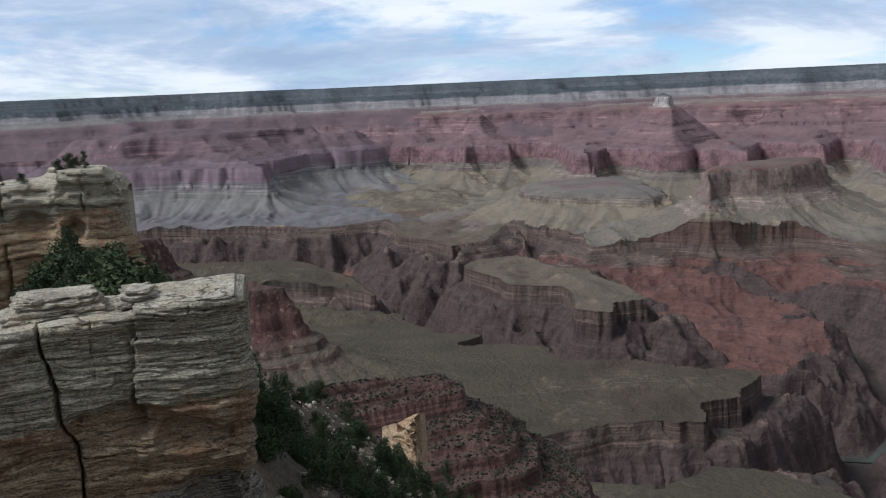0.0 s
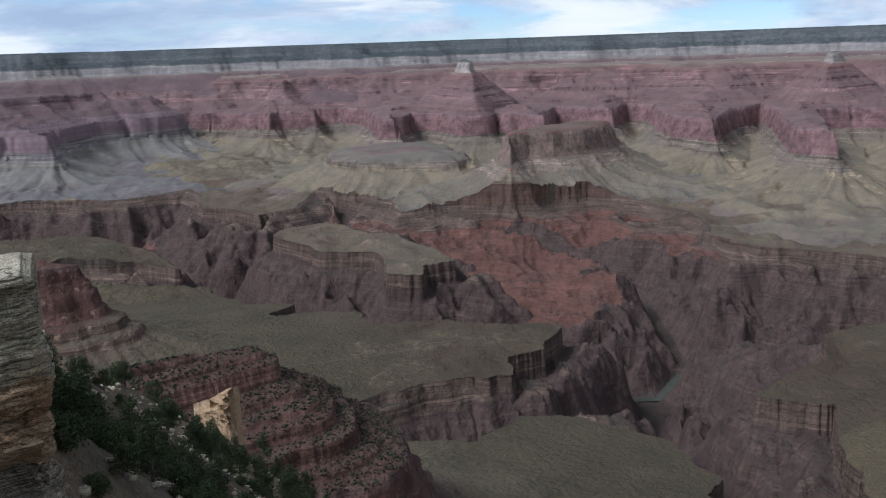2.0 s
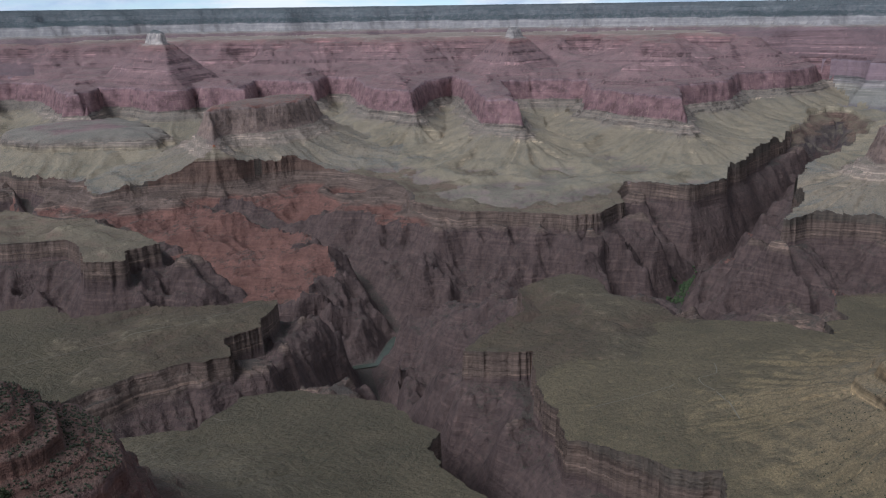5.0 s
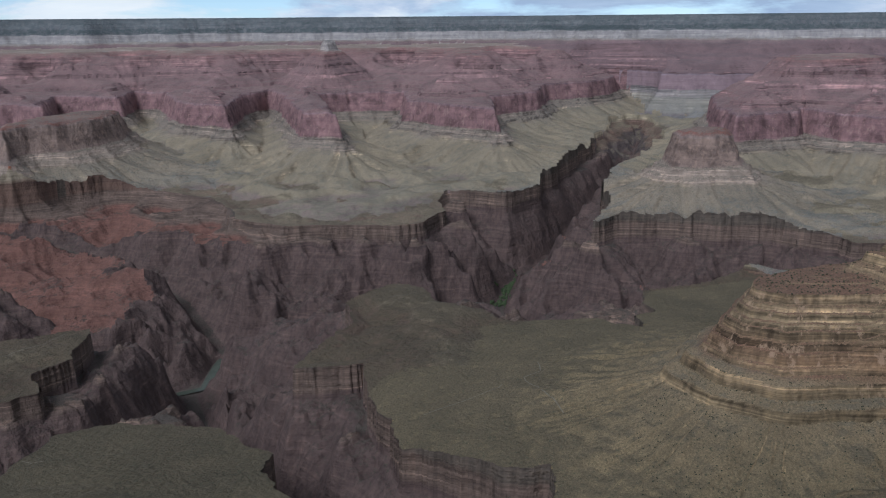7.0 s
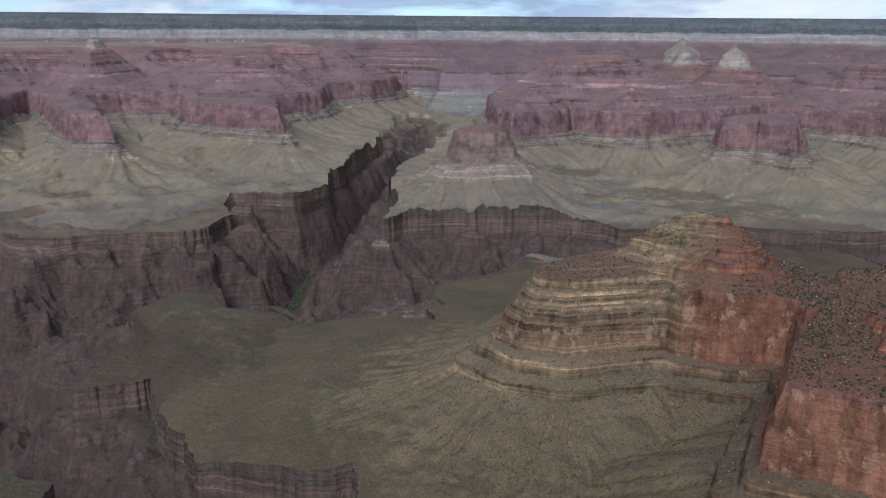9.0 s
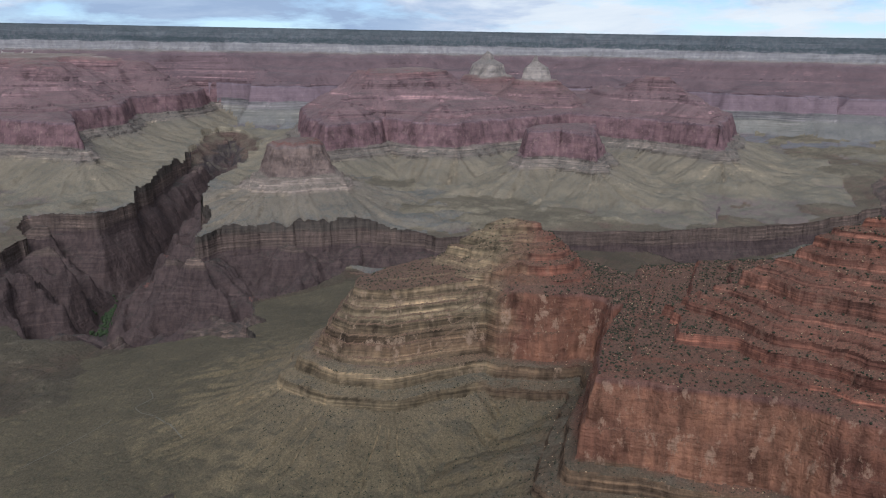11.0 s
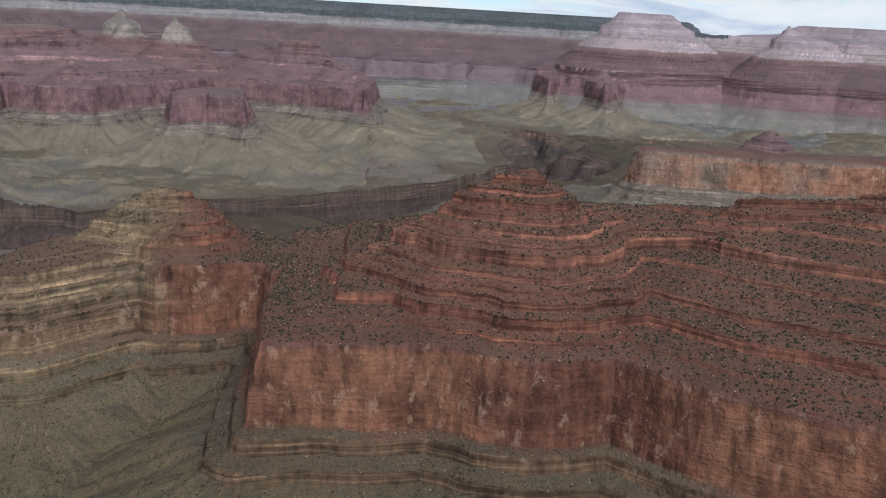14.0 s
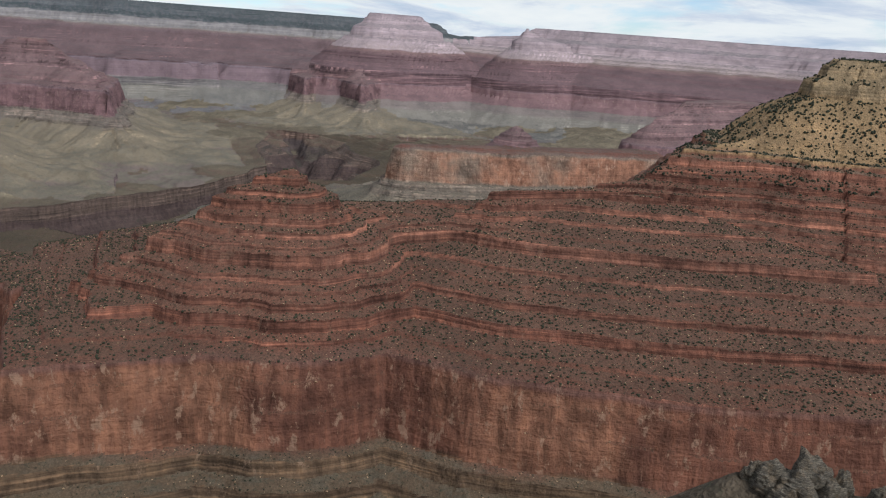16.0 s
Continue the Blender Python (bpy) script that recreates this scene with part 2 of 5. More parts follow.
rock_mid = strata("hazed_butte_rock", (1.27, 1.3, 1.52), scars=0.3, bands=0.075, kaibab=(0.17, 0.155, 0.13), toroweap=(0.085, 0.085, 0.07), top_soil=(0.06, 0.065, 0.052), ragged=0.5, streaks=0.2, relief=0.6, hermit=(0.17, 0.09, 0.07),  redwall=(0.15, 0.085, 0.07), floor_tone=(0.145, 0.122, 0.075), red_soil=(0.15, 0.098, 0.076), supai=(0.145, 0.084, 0.068), supai2=(0.18, 0.108, 0.088), talus=(0.195, 0.15, 0.084), coconino=(0.30, 0.25, 0.185), muav=(0.15, 0.116, 0.078))
rock_buff = strata("buff_mesa_rock", (1.12, 1.1, 1.15), warmth=0.9, bands=0.1, streaks=0.6, redwall=(0.215, 0.155, 0.105), talus=(0.185, 0.155, 0.105), muav=(0.20, 0.16, 0.115), floor_tone=(0.13, 0.115, 0.082), red_soil=(0.14, 0.095, 0.07))
rock_temple = strata("hazed_temple_rock", (1.27, 1.3, 1.52), lift=-90, scars=0.3, bands=0.075, streaks=0.2, relief=0.6, coconino=(0.25, 0.20, 0.14), toroweap=(0.23, 0.18, 0.125), kaibab=(0.23, 0.18, 0.125), hermit=(0.17, 0.09, 0.07), supai=(0.145, 0.084, 0.068), supai2=(0.18, 0.108, 0.088), redwall=(0.15, 0.085, 0.07))
# north wall: haze painted in too, with bluer tint and duller mauve beds
rock_far = strata("hazed_north_wall_rock", (1.18, 1.28, 1.55), lift=45, scars=0.2, ragged=0.4, bands=0.06, scrub=0.3, dapples=0.35, streaks=0.06, relief=0.2, hermit=(0.15, 0.09, 0.074), redwall=(0.17, 0.108, 0.092), floor_tone=(0.15, 0.13, 0.10), talus=(0.18, 0.148, 0.10), red_soil=(0.125, 0.082, 0.066), supai=(0.125, 0.072, 0.058), supai2=(0.155, 0.09, 0.072), coconino=(0.225, 0.185, 0.14), muav=(0.165, 0.132, 0.10), **WOODED)
# pale pinks hold the eastern wall's sunlight, the blue tint its haze
rock_pale = strata("hazed_pale_rock", (1.1, 1.12, 1.32), bands=0.06, scrub=0.2, scars=0.5, dapples=0.5, streaks=0.06, relief=0.2, hermit=(0.2, 0.12, 0.095), supai=(0.135, 0.078, 0.066), supai2=(0.165, 0.1, 0.085), redwall=(0.21, 0.122, 0.10), red_soil=(0.14, 0.092, 0.076), coconino=(0.40, 0.30, 0.25), kaibab=(0.33, 0.25, 0.21), toroweap=(0.31, 0.235, 0.195), top_soil=(0.20, 0.17, 0.14), muav=(0.21, 0.165, 0.125))
rock_gorge = strata("gorge_rock", gorge=(0.092, 0.062, 0.053), talus=(0.10, 0.078, 0.06), floor_tone=(0.075, 0.06, 0.048), scars=0.3, streaks=0.6, dapples=0.45, bare=(0.86, 0.97))
rock_red = strata("red_shale", gorge=(0.15, 0.076, 0.057), scrub=0.2, dapples=0.4, bare=(0.93, 0.99), talus=(0.12, 0.075, 0.055), floor_tone=(0.085, 0.06, 0.046))
# near bench: soil darkened to paint in the cloud shadow over it
rock_plain = strata("shaded_platform_soil", (0.86, 0.80, 0.75), floor_tone=(0.102, 0.085, 0.057))
# far bench: the same ground made paler, haze put into its colour
rock_bench = strata("hazed_bench_soil", (1.12, 1.05, 1.02), floor_tone=(0.135, 0.115, 0.078))
rock_rim = strata("rim_slope_soil", top_soil=(0.10, 0.075, 0.05), kaibab=(0.17, 0.135, 0.09), toroweap=(0.15, 0.115, 0.075), coconino=(0.24, 0.175, 0.105))


def stone(name, light, dark, stain, scale=1.0):
    """Weathered limestone: thin rough beds, pitting, black lichen, warm stains."""
    m, tree, bsdf = material(name)
    pos = place(tree).outputs["Position"]
    warp = noise_tex(tree, pos, 0.7 * scale, 3, 0.5)
    beds = noise_tex(tree, stretched(tree, pos, (0.5 * scale, 0.5 * scale, 11.0 * scale)), 1.0, 7, 0.68)
    mid = tuple(0.5 * (a + b) for a, b in zip(light, dark))
    colour = ramp(tree, beds, [(0.34, tuple(0.7 * a for a in dark)), (0.44, dark), (0.50, mid), (0.60, light)])
    blotch = noise_tex(tree, pos, 0.45 * scale, 6, 0.62)
    colour = mixed(tree, ramp(tree, blotch, [(0.50, grey(0)), (0.62, grey(0.7))]), colour, stain)
    soot = noise_tex(tree, stretched(tree, pos, (0.6 * scale, 0.6 * scale, 0.35 * scale)), 1.0, 5, 0.6)
    colour = mixed(tree, ramp(tree, soot, [(0.54, grey(0)), (0.68, grey(0.5))]), colour, tuple(0.5 * a for a in dark))
    pits = noise_tex(tree, stretched(tree, pos, (1, 1, 1.8)), 9.0 * scale, 4, 0.75)
    colour = mixed(tree, ramp(tree, pits, [(0.40, grey(0.8)), (0.50, grey(0))]), colour, tuple(0.3 * a for a in dark))
    lichen = noise_tex(tree, stretched(tree, pos, (1, 1, 2.2)), 4.2 * scale, 5, 0.8)
    colour = mixed(tree, ramp(tree, lichen, [(0.54, grey(0)), (0.60, grey(0.55))]), colour, tuple(0.33 * a for a in dark))
    colour = mixed(tree, ramp(tree, lichen, [(0.36, grey(0.55)), (0.44, grey(0))]), colour, tuple(min(0.8, 1.15 * a) for a in light))
    seams = noise_tex(tree, stretched(tree, pos, (0.18 * scale, 0.18 * scale, 4.2 * scale)), 1.0, 3, 0.5)
    colour = mixed(tree, ramp(tree, math_node(tree, "ABSOLUTE", math_node(tree, "SUBTRACT", seams, 0.5)), [(0.004, grey(0.85)), (0.016, grey(0))]), colour, tuple(0.18 * a for a in dark))
    tree.links.new(colour, bsdf.inputs["Base Color"])
    bsdf.inputs["Roughness"].default_value = 0.95
    rel = math_node(tree, "ADD", math_node(tree, "MULTIPLY", beds, 0.16), math_node(tree, "ADD", math_node(tree, "MULTIPLY", pits, 0.07), math_node(tree, "MULTIPLY", noise_tex(tree, pos, 1.6 * scale, 6, 0.7), 0.2)))
    bump(tree, bsdf, rel, 1.0, 1.0)
    return m


def leafy(name, dark, light):
    m, tree, bsdf = material(name)
    info = tree.nodes.new("ShaderNodeObjectInfo")
    isle = place(tree)
    mix = math_node(tree, "ADD", math_node(tree, "MULTIPLY", isle.outputs["Random Per Island"], 0.7), math_node(tree, "MULTIPLY", info.outputs["Random"], 0.3))
    tree.links.new(ramp(tree, mix, [(0.0, dark), (1.0, light)]), bsdf.inputs["Base Color"])
    bsdf.inputs["Roughness"].default_value = 0.85
    return m


def plain_mat(name, a, b, scale, rough=0.9):
    m, tree, bsdf = material(name)
    n = noise_tex(tree, place(tree).outputs["Position"], scale, 5, 0.65)
    tree.links.new(ramp(tree, n, [(0.35, a), (0.65, b)]), bsdf.inputs["Base Color"])
    bsdf.inputs["Roughness"].default_value = rough
    bump(tree, bsdf, n, 0.05, 0.6)
    return m


limestone = stone("rim_limestone", (0.72, 0.63, 0.43), (0.33, 0.28, 0.19), (0.50, 0.38, 0.22), 1.6)
limestone_dark = stone("stained_limestone", (0.50, 0.42, 0.30), (0.20, 0.165, 0.125), (0.34, 0.25, 0.16), 1.6)
rim_rubble = stone("dark_rim_rubble", (0.27, 0.225, 0.16), (0.10, 0.084, 0.064), (0.23, 0.165, 0.10), 1.6)
limestone_warm = stone("warm_limestone", (0.68, 0.50, 0.29), (0.40, 0.27, 0.15), (0.42, 0.22, 0.11), 1.6)
limestone_top = stone("bare_limestone_top", (0.72, 0.62, 0.44), (0.46, 0.39, 0.27), (0.60, 0.46, 0.28), 1.6)
juniper = leafy("juniper_leaf", (0.022, 0.031, 0.015), (0.075, 0.088, 0.038))
bush_leaf = leafy("bush_leaf", (0.03, 0.042, 0.016), (0.085, 0.10, 0.040))
creek_leaf = leafy("cottonwood_leaf", (0.03, 0.042, 0.018), (0.06, 0.078, 0.032))
shrub_leaf = leafy("shrub_leaf", (0.022, 0.025, 0.015), (0.060, 0.060, 0.034))
bark = plain_mat("grey_bark", (0.07, 0.055, 0.045), (0.17, 0.14, 0.115), 9.0)
trail_dust = plain_mat("trail_dust", (0.125, 0.105, 0.072), (0.175, 0.148, 0.105), 0.3)
river_water = plain_mat("silty_river", (0.05, 0.055, 0.04), (0.07, 0.075, 0.055), 0.05, 0.25)

# ---- the canyon: ridges and mesas stand on a broad bench that the gorges cut ----
def hashed(ix, iy, seed):
    h = (ix.astype(np.int64) * 374761393 + iy.astype(np.int64) * 668265263 + seed * 1442695041) & 0xFFFFFFFF
    h = ((h ^ (h >> 13)) * 1274126177) & 0xFFFFFFFF
    return ((h ^ (h >> 16)) & 0xFFFF) / 32767.5 - 1.0


def vnoise(x, y, seed):
    ix, iy = np.floor(x), np.floor(y)
    fx, fy = x - ix, y - iy
    fx, fy = fx * fx * (3 - 2 * fx), fy * fy * (3 - 2 * fy)
    a, b = hashed(ix, iy, seed), hashed(ix + 1, iy, seed)
    c, d = hashed(ix, iy + 1, seed), hashed(ix + 1, iy + 1, seed)
    return (a + (b - a) * fx) + ((c + (d - c) * fx) - (a + (b - a) * fx)) * fy


def fbm(x, y, size, octaves, seed, gain=0.5):
    out, amp, total = 0.0, 1.0, 0.0
    ca, sa = math.cos(0.6), math.sin(0.6)
    for k in range(octaves):
        out = out + amp * vnoise(x / size, y / size, seed + 7 * k)
        total += amp
        amp *= gain
        size *= 0.5
        x, y = ca * x - sa * y + 131.7, sa * x + ca * y - 57.3
    return out / total


def gullies(x, y, size, octaves, seed, blunt=0.03):
    out, amp = 0.0, 1.0
    for k in range(octaves):
        out = out + amp * (0.55 - np.sqrt(vnoise(x / size, y / size, seed + 11 * k) ** 2 + blunt))
        amp *= 0.5
        size *= 0.5
        x, y = 0.82 * x - 0.57 * y + 71.0, 0.57 * x + 0.82 * y + 19.0
    return out


def wall_profile():
    """Set-back from the foot of the slope, and height of the wall there: shale slope, limestone cliff, stepped red beds, pale cliffs on top."""
    pts = [(-4000, -1600), (-700, -985), (-350, -958), (0, -915), (150, -878), (300, -825), (350, -806), (358, -785), (392, -774), (400, -748), (424, -738), (430, -676), (438, -668), (443, -624), (450, -617), (455, -588), (476, -580)]
    s, z = 476, -580
    for k in range(15):
        run, rise, cliff = 17 + 5 * (k % 3) + 4 * (k % 2), 7 + 3 * (k % 2), 6 + 11 * (k * 5 % 4 == 1) + 4 * (k % 3)
        pts += [(s + run, z + rise), (s + run + 2.5, z + rise + cliff)]
        s, z = s + run + 2.5, z + rise + cliff
    pts += [(925, -262), (943, -168), (1050, -112), (1060, -72), (1093, -56), (1102, -26), (1119, -18), (1127, -4), (6000, 40)]
    return np.array(pts, float)


def broken_profile(p, low, high, wide, steps):
    """The same wall with one cliff worn back into ledges."""
    out = [q for q in p if q[1] <= low]
    s, z = out[-1]
    for k in range(steps):
        share = (0.7, 1.5, 0.9, 1.25, 0.6, 1.05)[k % 6] / (0.7, 1.1, 1.03, 1.09, 0.99, 1.0)[min(steps, 6) - 1]
        run, rise = wide / steps, share * (high - low) / steps
        out += [(s + 0.72 * run, z + 0.16 * rise), (s + run, z + rise)]
        s, z = s + run, z + rise
    shift = s - next(q[0] for q in p if q[1] >= high)
    return np.array(out + [(q[0] + shift, q[1]) for q in p if q[1] > max(high, z + 1)])


def wide_profile(p):
    """The same wall with broad benches: the red beds and the slopes above them reach far back."""
    s = np.interp(p[:, 0], [-4000, 480, 800, 925, 945, 1130, 6000], [-4000, 480, 1180, 1480, 1500, 1760, 6630])
    return np.column_stack([s, p[:, 1]])


PROFILE = wall_profile()
LEDGY = broken_profile(PROFILE, -738, -588, 78, 4)
TIP = broken_profile(PROFILE, -738, -588, 96, 8)
WIDE = wide_profile(PROFILE)
EASED = np.column_stack([np.interp(PROFILE[:, 0], [-4000, 925, 943, 6000], [-4000, 925, 1035, 6092]), PROFILE[:, 1]])
SPURRED = np.column_stack([np.interp(PROFILE[:, 0], [-4000, 480, 800, 925, 6000], [-4000, 480, 960, 1140, 6215]), PROFILE[:, 1]])
LOW_LEDGE = np.array([(-4000, -1600), (-300, -1060), (0, -985), (424, -835), (436, -785), (480, -765), (900, -720), (6000, -600)], float)
SHELF = np.column_stack([np.interp(PROFILE[:, 0], [-4000, 480, 800, 6000], [-4000, 480, 1370, 6570]), PROFILE[:, 1]])


def inset(px, py, nodes, rays=0.0):
    """How far a point lies inside the foot line of a spine; with rays, also that point moved along the fall line to a fixed distance off the spine."""
    best = np.full(px.shape, -9e3)
    qx, qy, off = px.copy(), py.copy(), np.zeros(px.shape)
    if len(nodes) == 1:
        nodes = [nodes[0], (nodes[0][0] + 1, nodes[0][1], nodes[0][2])]
    for (ax, ay, ar), (bx, by, br) in zip(nodes, nodes[1:]):
        dx, dy = bx - ax, by - ay
        t = np.clip(((px - ax) * dx + (py - ay) * dy) / (dx * dx + dy * dy), 0, 1)
        fx, fy = ax + t * dx, ay + t * dy
        d = np.hypot(px - fx, py - fy)
        v = ar + t * (br - ar) - d
        if rays:
            win = v > best
            k = rays / (d + 1.0)
            qx, qy, off = np.where(win, fx + (px - fx) * k, qx), np.where(win, fy + (py - fy) * k, qy), np.where(win, d, off)
        best = np.maximum(best, v)
    return (best, qx, qy, np.clip(off / 220, 0, 1)) if rays else best


# kind, label, rock, how rough its edge is, highest bed, lift, spine of (x, y, reach)
RIDGES = [
    ("ridge", "red layered canyon ridge with a sheer orange cliff below", "near", 0.3, 60, 0,
     [(1775, 125, 535), (1772, 20, 620), (1777, -54, 668), (1793, -201, 780), (1806, -314, 828), (1817, -409, 734), (1833, -558, 668), (1846, -672, 668), (1860, -803, 742), (1883, -1011, 743),
      (1909, -1237, 784), (1932, -1449, 926), (1965, -1741, 990), (1974, -1829, 1160), (2002, -2077, 1335), (2050, -2600, 1590)]),
    ("ridge", "shelf of red soil above a sheer orange limestone cliff", "shelf", 0.45, 60, 0,
     [(1660, 262), (1426, 236), (1441, 119), (1432, 16), (1445, -84), (1480, -180), (1490, -249), (1468, -320), (1420, -400), (1350, -470), (1285, -535), (1240, -605), (1181, -723), (1113, -846),
      (1075, -931), (978, -1159), (850, -1500), (700, -2000), (2600, -2000), (2600, -300), (2300, 262)]),
    ("ridge", "cliffed spur, tan in ledges at its tip and sheer orange behind", "spur", 0.4, -588, 0,
     [(1736, 937), (1690, 830), (1707, 717), (1790, 640), (1862, 571), (1930, 490), (1951, 420), (1920, 293), (1800, 255), (2100, 100), (2350, 400), (2350, 750), (2150, 900), (1900, 980)]),
    ("butte", "rounded tan knob on top of the cliffed spur", "spur", 0.3, -455, 0, [(2090, 700, 610), (2120, 580, 690), (2085, 470, 640)]),
    ("ridge", "dark red stepped ridge dotted with shrubs", "maroon", 0.4, 60, 0,
     [(-700, 900, 730), (-217, 1175, 745), (-17, 1245, 724), (70, 1275, 600), (150, 1275, 520)]),
    ("butte", "low red butte on the bench below the rim", "maroon", 0.3, -560, 0, [(-1300, 2500, 680), (-760, 2600, 610), (-600, 2615, 560), (-490, 2612, 500)]),
    ("ridge", "low red ledges below the rim", "maroon", 0.6, -520, 0, [(-1900, 3000, 700), (-1350, 3600, 560), (-1190, 3700, 500)]),
    ("butte", "small dark dome on the bench", "maroon", 0.2, -690, 0, [(-1165, 4050, 190), (-1130, 4050, 190)]),
    ("butte", "broad tan butte with a flat cliffed top", "bleached", 0.6, -572, 0, [(1560, 4980), (1705, 5249), (1795, 5286), (1940, 5256), (2205, 5318), (2465, 5509), (2700, 5900), (2300, 6000), (1850, 5750), (1600, 5450)]),
    ("butte", "tan butte with a square cliffed top", "bleached", 0.35, -570, 0, [(3923, 2323), (4017, 2186), (4163, 2039), (4500, 2250), (4350, 2500), (4050, 2480)]),
    ("butte", "tan butte capped with a low red cliff", "mid", 0.4, -570, 0, [(5348, 1296), (5450, 1100), (5330, 850), (5700, 850), (6100, 950), (5900, 1250), (5600, 1400)]),
    ("butte", "pale pointed temple on red stepped cliffs", "mid", 0.5, -178, 0, [(4700, 6300, 800), (5090, 6740, 1015), (5600, 7500, 900)]),
    ("butte", "tall red pyramid butte with a pale tip", "mid", 0.5, -128, 0, [(1900, 7150, 640), (2080, 7900, 985), (2120, 8280, 1010)]),
    ("mesa", "red stepped massif with purple-red cliffs", "massif", 0.8, -290, 0,
     [(5524, 2974), (5057, 2574), (5552, 2378), (5740, 2432), (5571, 2098), (5611, 1848), (5936, 1737), (6374, 1528), (6861, 1313), (6648, 647), (6276, 120), (7600, 60), (7900, 300), (8300, 900),
      (8600, 2000), (8300, 3200), (7600, 3500), (6943, 3672), (6254, 3422)]),
    ("mesa", "low grey-tan terrace ledge below red cliffs", "lowledge", 1.6, -740, 0, [(560, 6350), (638, 6157), (726, 5954), (1045, 5817), (1406, 5623), (1560, 5750), (1620, 6300), (1500, 7000), (900, 7050), (620, 6700)]),
    ("butte", "pale pointed temple on a red stepped base", "temple", 0.7, -110, -90, [(7330, 1790, 985), (7400, 1735, 1085)]),
    ("butte", "pale blocky temple behind a red massif", "temple", 0.7, -70, -90, [(7600, 2180, 1010), (7900, 2290, 1110)]),
    ("mesa", "long mesa with pale orange cliffs over grey slopes", "buff", 0.7, -570, 0, [(4080, -1260, 520), (4050, -1900, 560), (4000, -2600, 600)]),
    ("butte", "low red hump on a cliffed mesa", "mid", 0.4, -470, 0, [(4150, -1920, 640)]),
    ("ridge", "dark red stepped ridge far along the rim", "mid", 0.6, -350, 0, [(4500, -2950, 620), (4830, -3500, 840), (5050, -3930, 860), (4300, -4900, 1000)]),
    ("mesa", "red-cliffed mesa beneath the eastern temples", "massif", 0.8, -330, 0,
     [(8682, -1641), (9017, -1823), (8700, -1990), (8084, -2072), (8303, -2213), (8900, -2600), (9300, -3100), (9332, -3757), (9100, -4000), (8362, -4072), (8793, -4931), (9400, -5600),
      (10400, -5200), (10500, -2500), (9800, -1500)]),
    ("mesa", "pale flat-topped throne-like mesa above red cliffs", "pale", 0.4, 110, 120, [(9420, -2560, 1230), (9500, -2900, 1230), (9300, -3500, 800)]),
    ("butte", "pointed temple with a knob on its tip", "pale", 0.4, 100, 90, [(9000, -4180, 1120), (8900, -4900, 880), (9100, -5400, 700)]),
    ("mesa", "far red massif of stepped cliffs", "farmassif", 0.8, -330, 0,
     [(-3600, 7300), (-2620, 7195), (-2224, 7231), (-1749, 7156), (-1426, 7060), (-1500, 7700), (-1300, 8400), (-600, 8800), (-500, 9500), (-3000, 9800), (-4000, 8500)]),
    ("canyon_wall", "north wall of red stepped spurs and alcoves", "wall", 0.8, -300, 0,
     [(-1500, 9100), (-715, 9000), (-228, 8950), (235, 8468), (347, 8600), (693, 8500), (781, 8800), (1150, 8600), (1090, 7105), (1239, 7000), (1486, 7600), (1961, 7270), (2385, 6635), (2800, 7500),
      (2933, 7275), (3074, 6854), (3500, 7500), (3550, 7150), (3178, 6113), (3264, 5533), (3846, 6274), (4303, 6614), (4197, 6309), (3345, 4769), (3463, 4486), (4359, 5889), (4614, 5869), (4973, 5597),
      (4463, 4998), (4403, 4572), (4407, 3958), (5187, 4705), (5800, 4750), (6550, 5250), (7037, 5143), (7500, 5200), (9500, 6200), (8500, 8000), (6500, 9700), (3800, 11000), (0, 11400), (-3000, 11000)]),
    ("canyon_rim", "long north rim of pale banded cliffs with a wooded top", "far", 1.0, 110, 55,
     [(-2600, 11100, 2780), (-1000, 11300, 2780), (1400, 11400, 2780), (3800, 11000, 2580), (6000, 9800, 2580), (8000, 8300, 2580), (9700, 6300, 2580),
      (10900, 3800, 2580), (11400, 1200, 2480), (11500, -900, 2480), (11400, -2500, 2580), (11000, -4200, 2380)]),
    ("canyon_rim", "far western rim on the horizon, blue-grey haze in its colour", "far", 1.0, 60, 90, [(-8000, 8200, 2780), (-5000, 10000, 2780), (-2500, 11200, 2680)]),
    ("canyon_rim", "eastern wall on the horizon, sunlight painted into its pale colour", "pale", 0.5, 90, 90,
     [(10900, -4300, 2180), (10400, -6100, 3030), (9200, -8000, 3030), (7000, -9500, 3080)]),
]
# tips of free-standing temples, and the room that they have: (x, y, reach)
TEMPLES = [(2120, 8280, 1100), (5090, 6740, 700), (7400, 1735, 500), (7960, 2300, 400)]
# foot of the wall that the camera stands on
SOUTH_RIM = [(-3500, 600, 2000), (-1500, -100, 1500), (-330, 190, 1128), (-168, 295, 1097), (-150, 400, 1030), (-230, 640, 900), (-700, 900, 740)]
SOUTH_RIM_POINT = [(-200, -400, 1180), (-3, -6, 1133)]
SOUTH_RIM_EAST = [(-400, 190, 1150), (-330, -420, 1160), (-450, -1300, 1150), (500, -2500, 1300), (1700, -2700, 1500)]
# shoulders of the near rim: crest of (x, y, height), fall of the flanks
HUMPS = [
    ([(-330, 250, -30), (-140, 285, -44), (-74, 185, -35), (-40, 104, -25.5), (-34, 63, -30)], 1.15),
    ([(-168, 295, -46), (-58, 254, -86), (-62, 396, -146), (-52, 545, -238), (-60, 680, -330)], 1.0),
    ([(-100, -260, -60), (60, -240, -100), (146, -172, -107), (168, -150, -107)], 0.9),
]

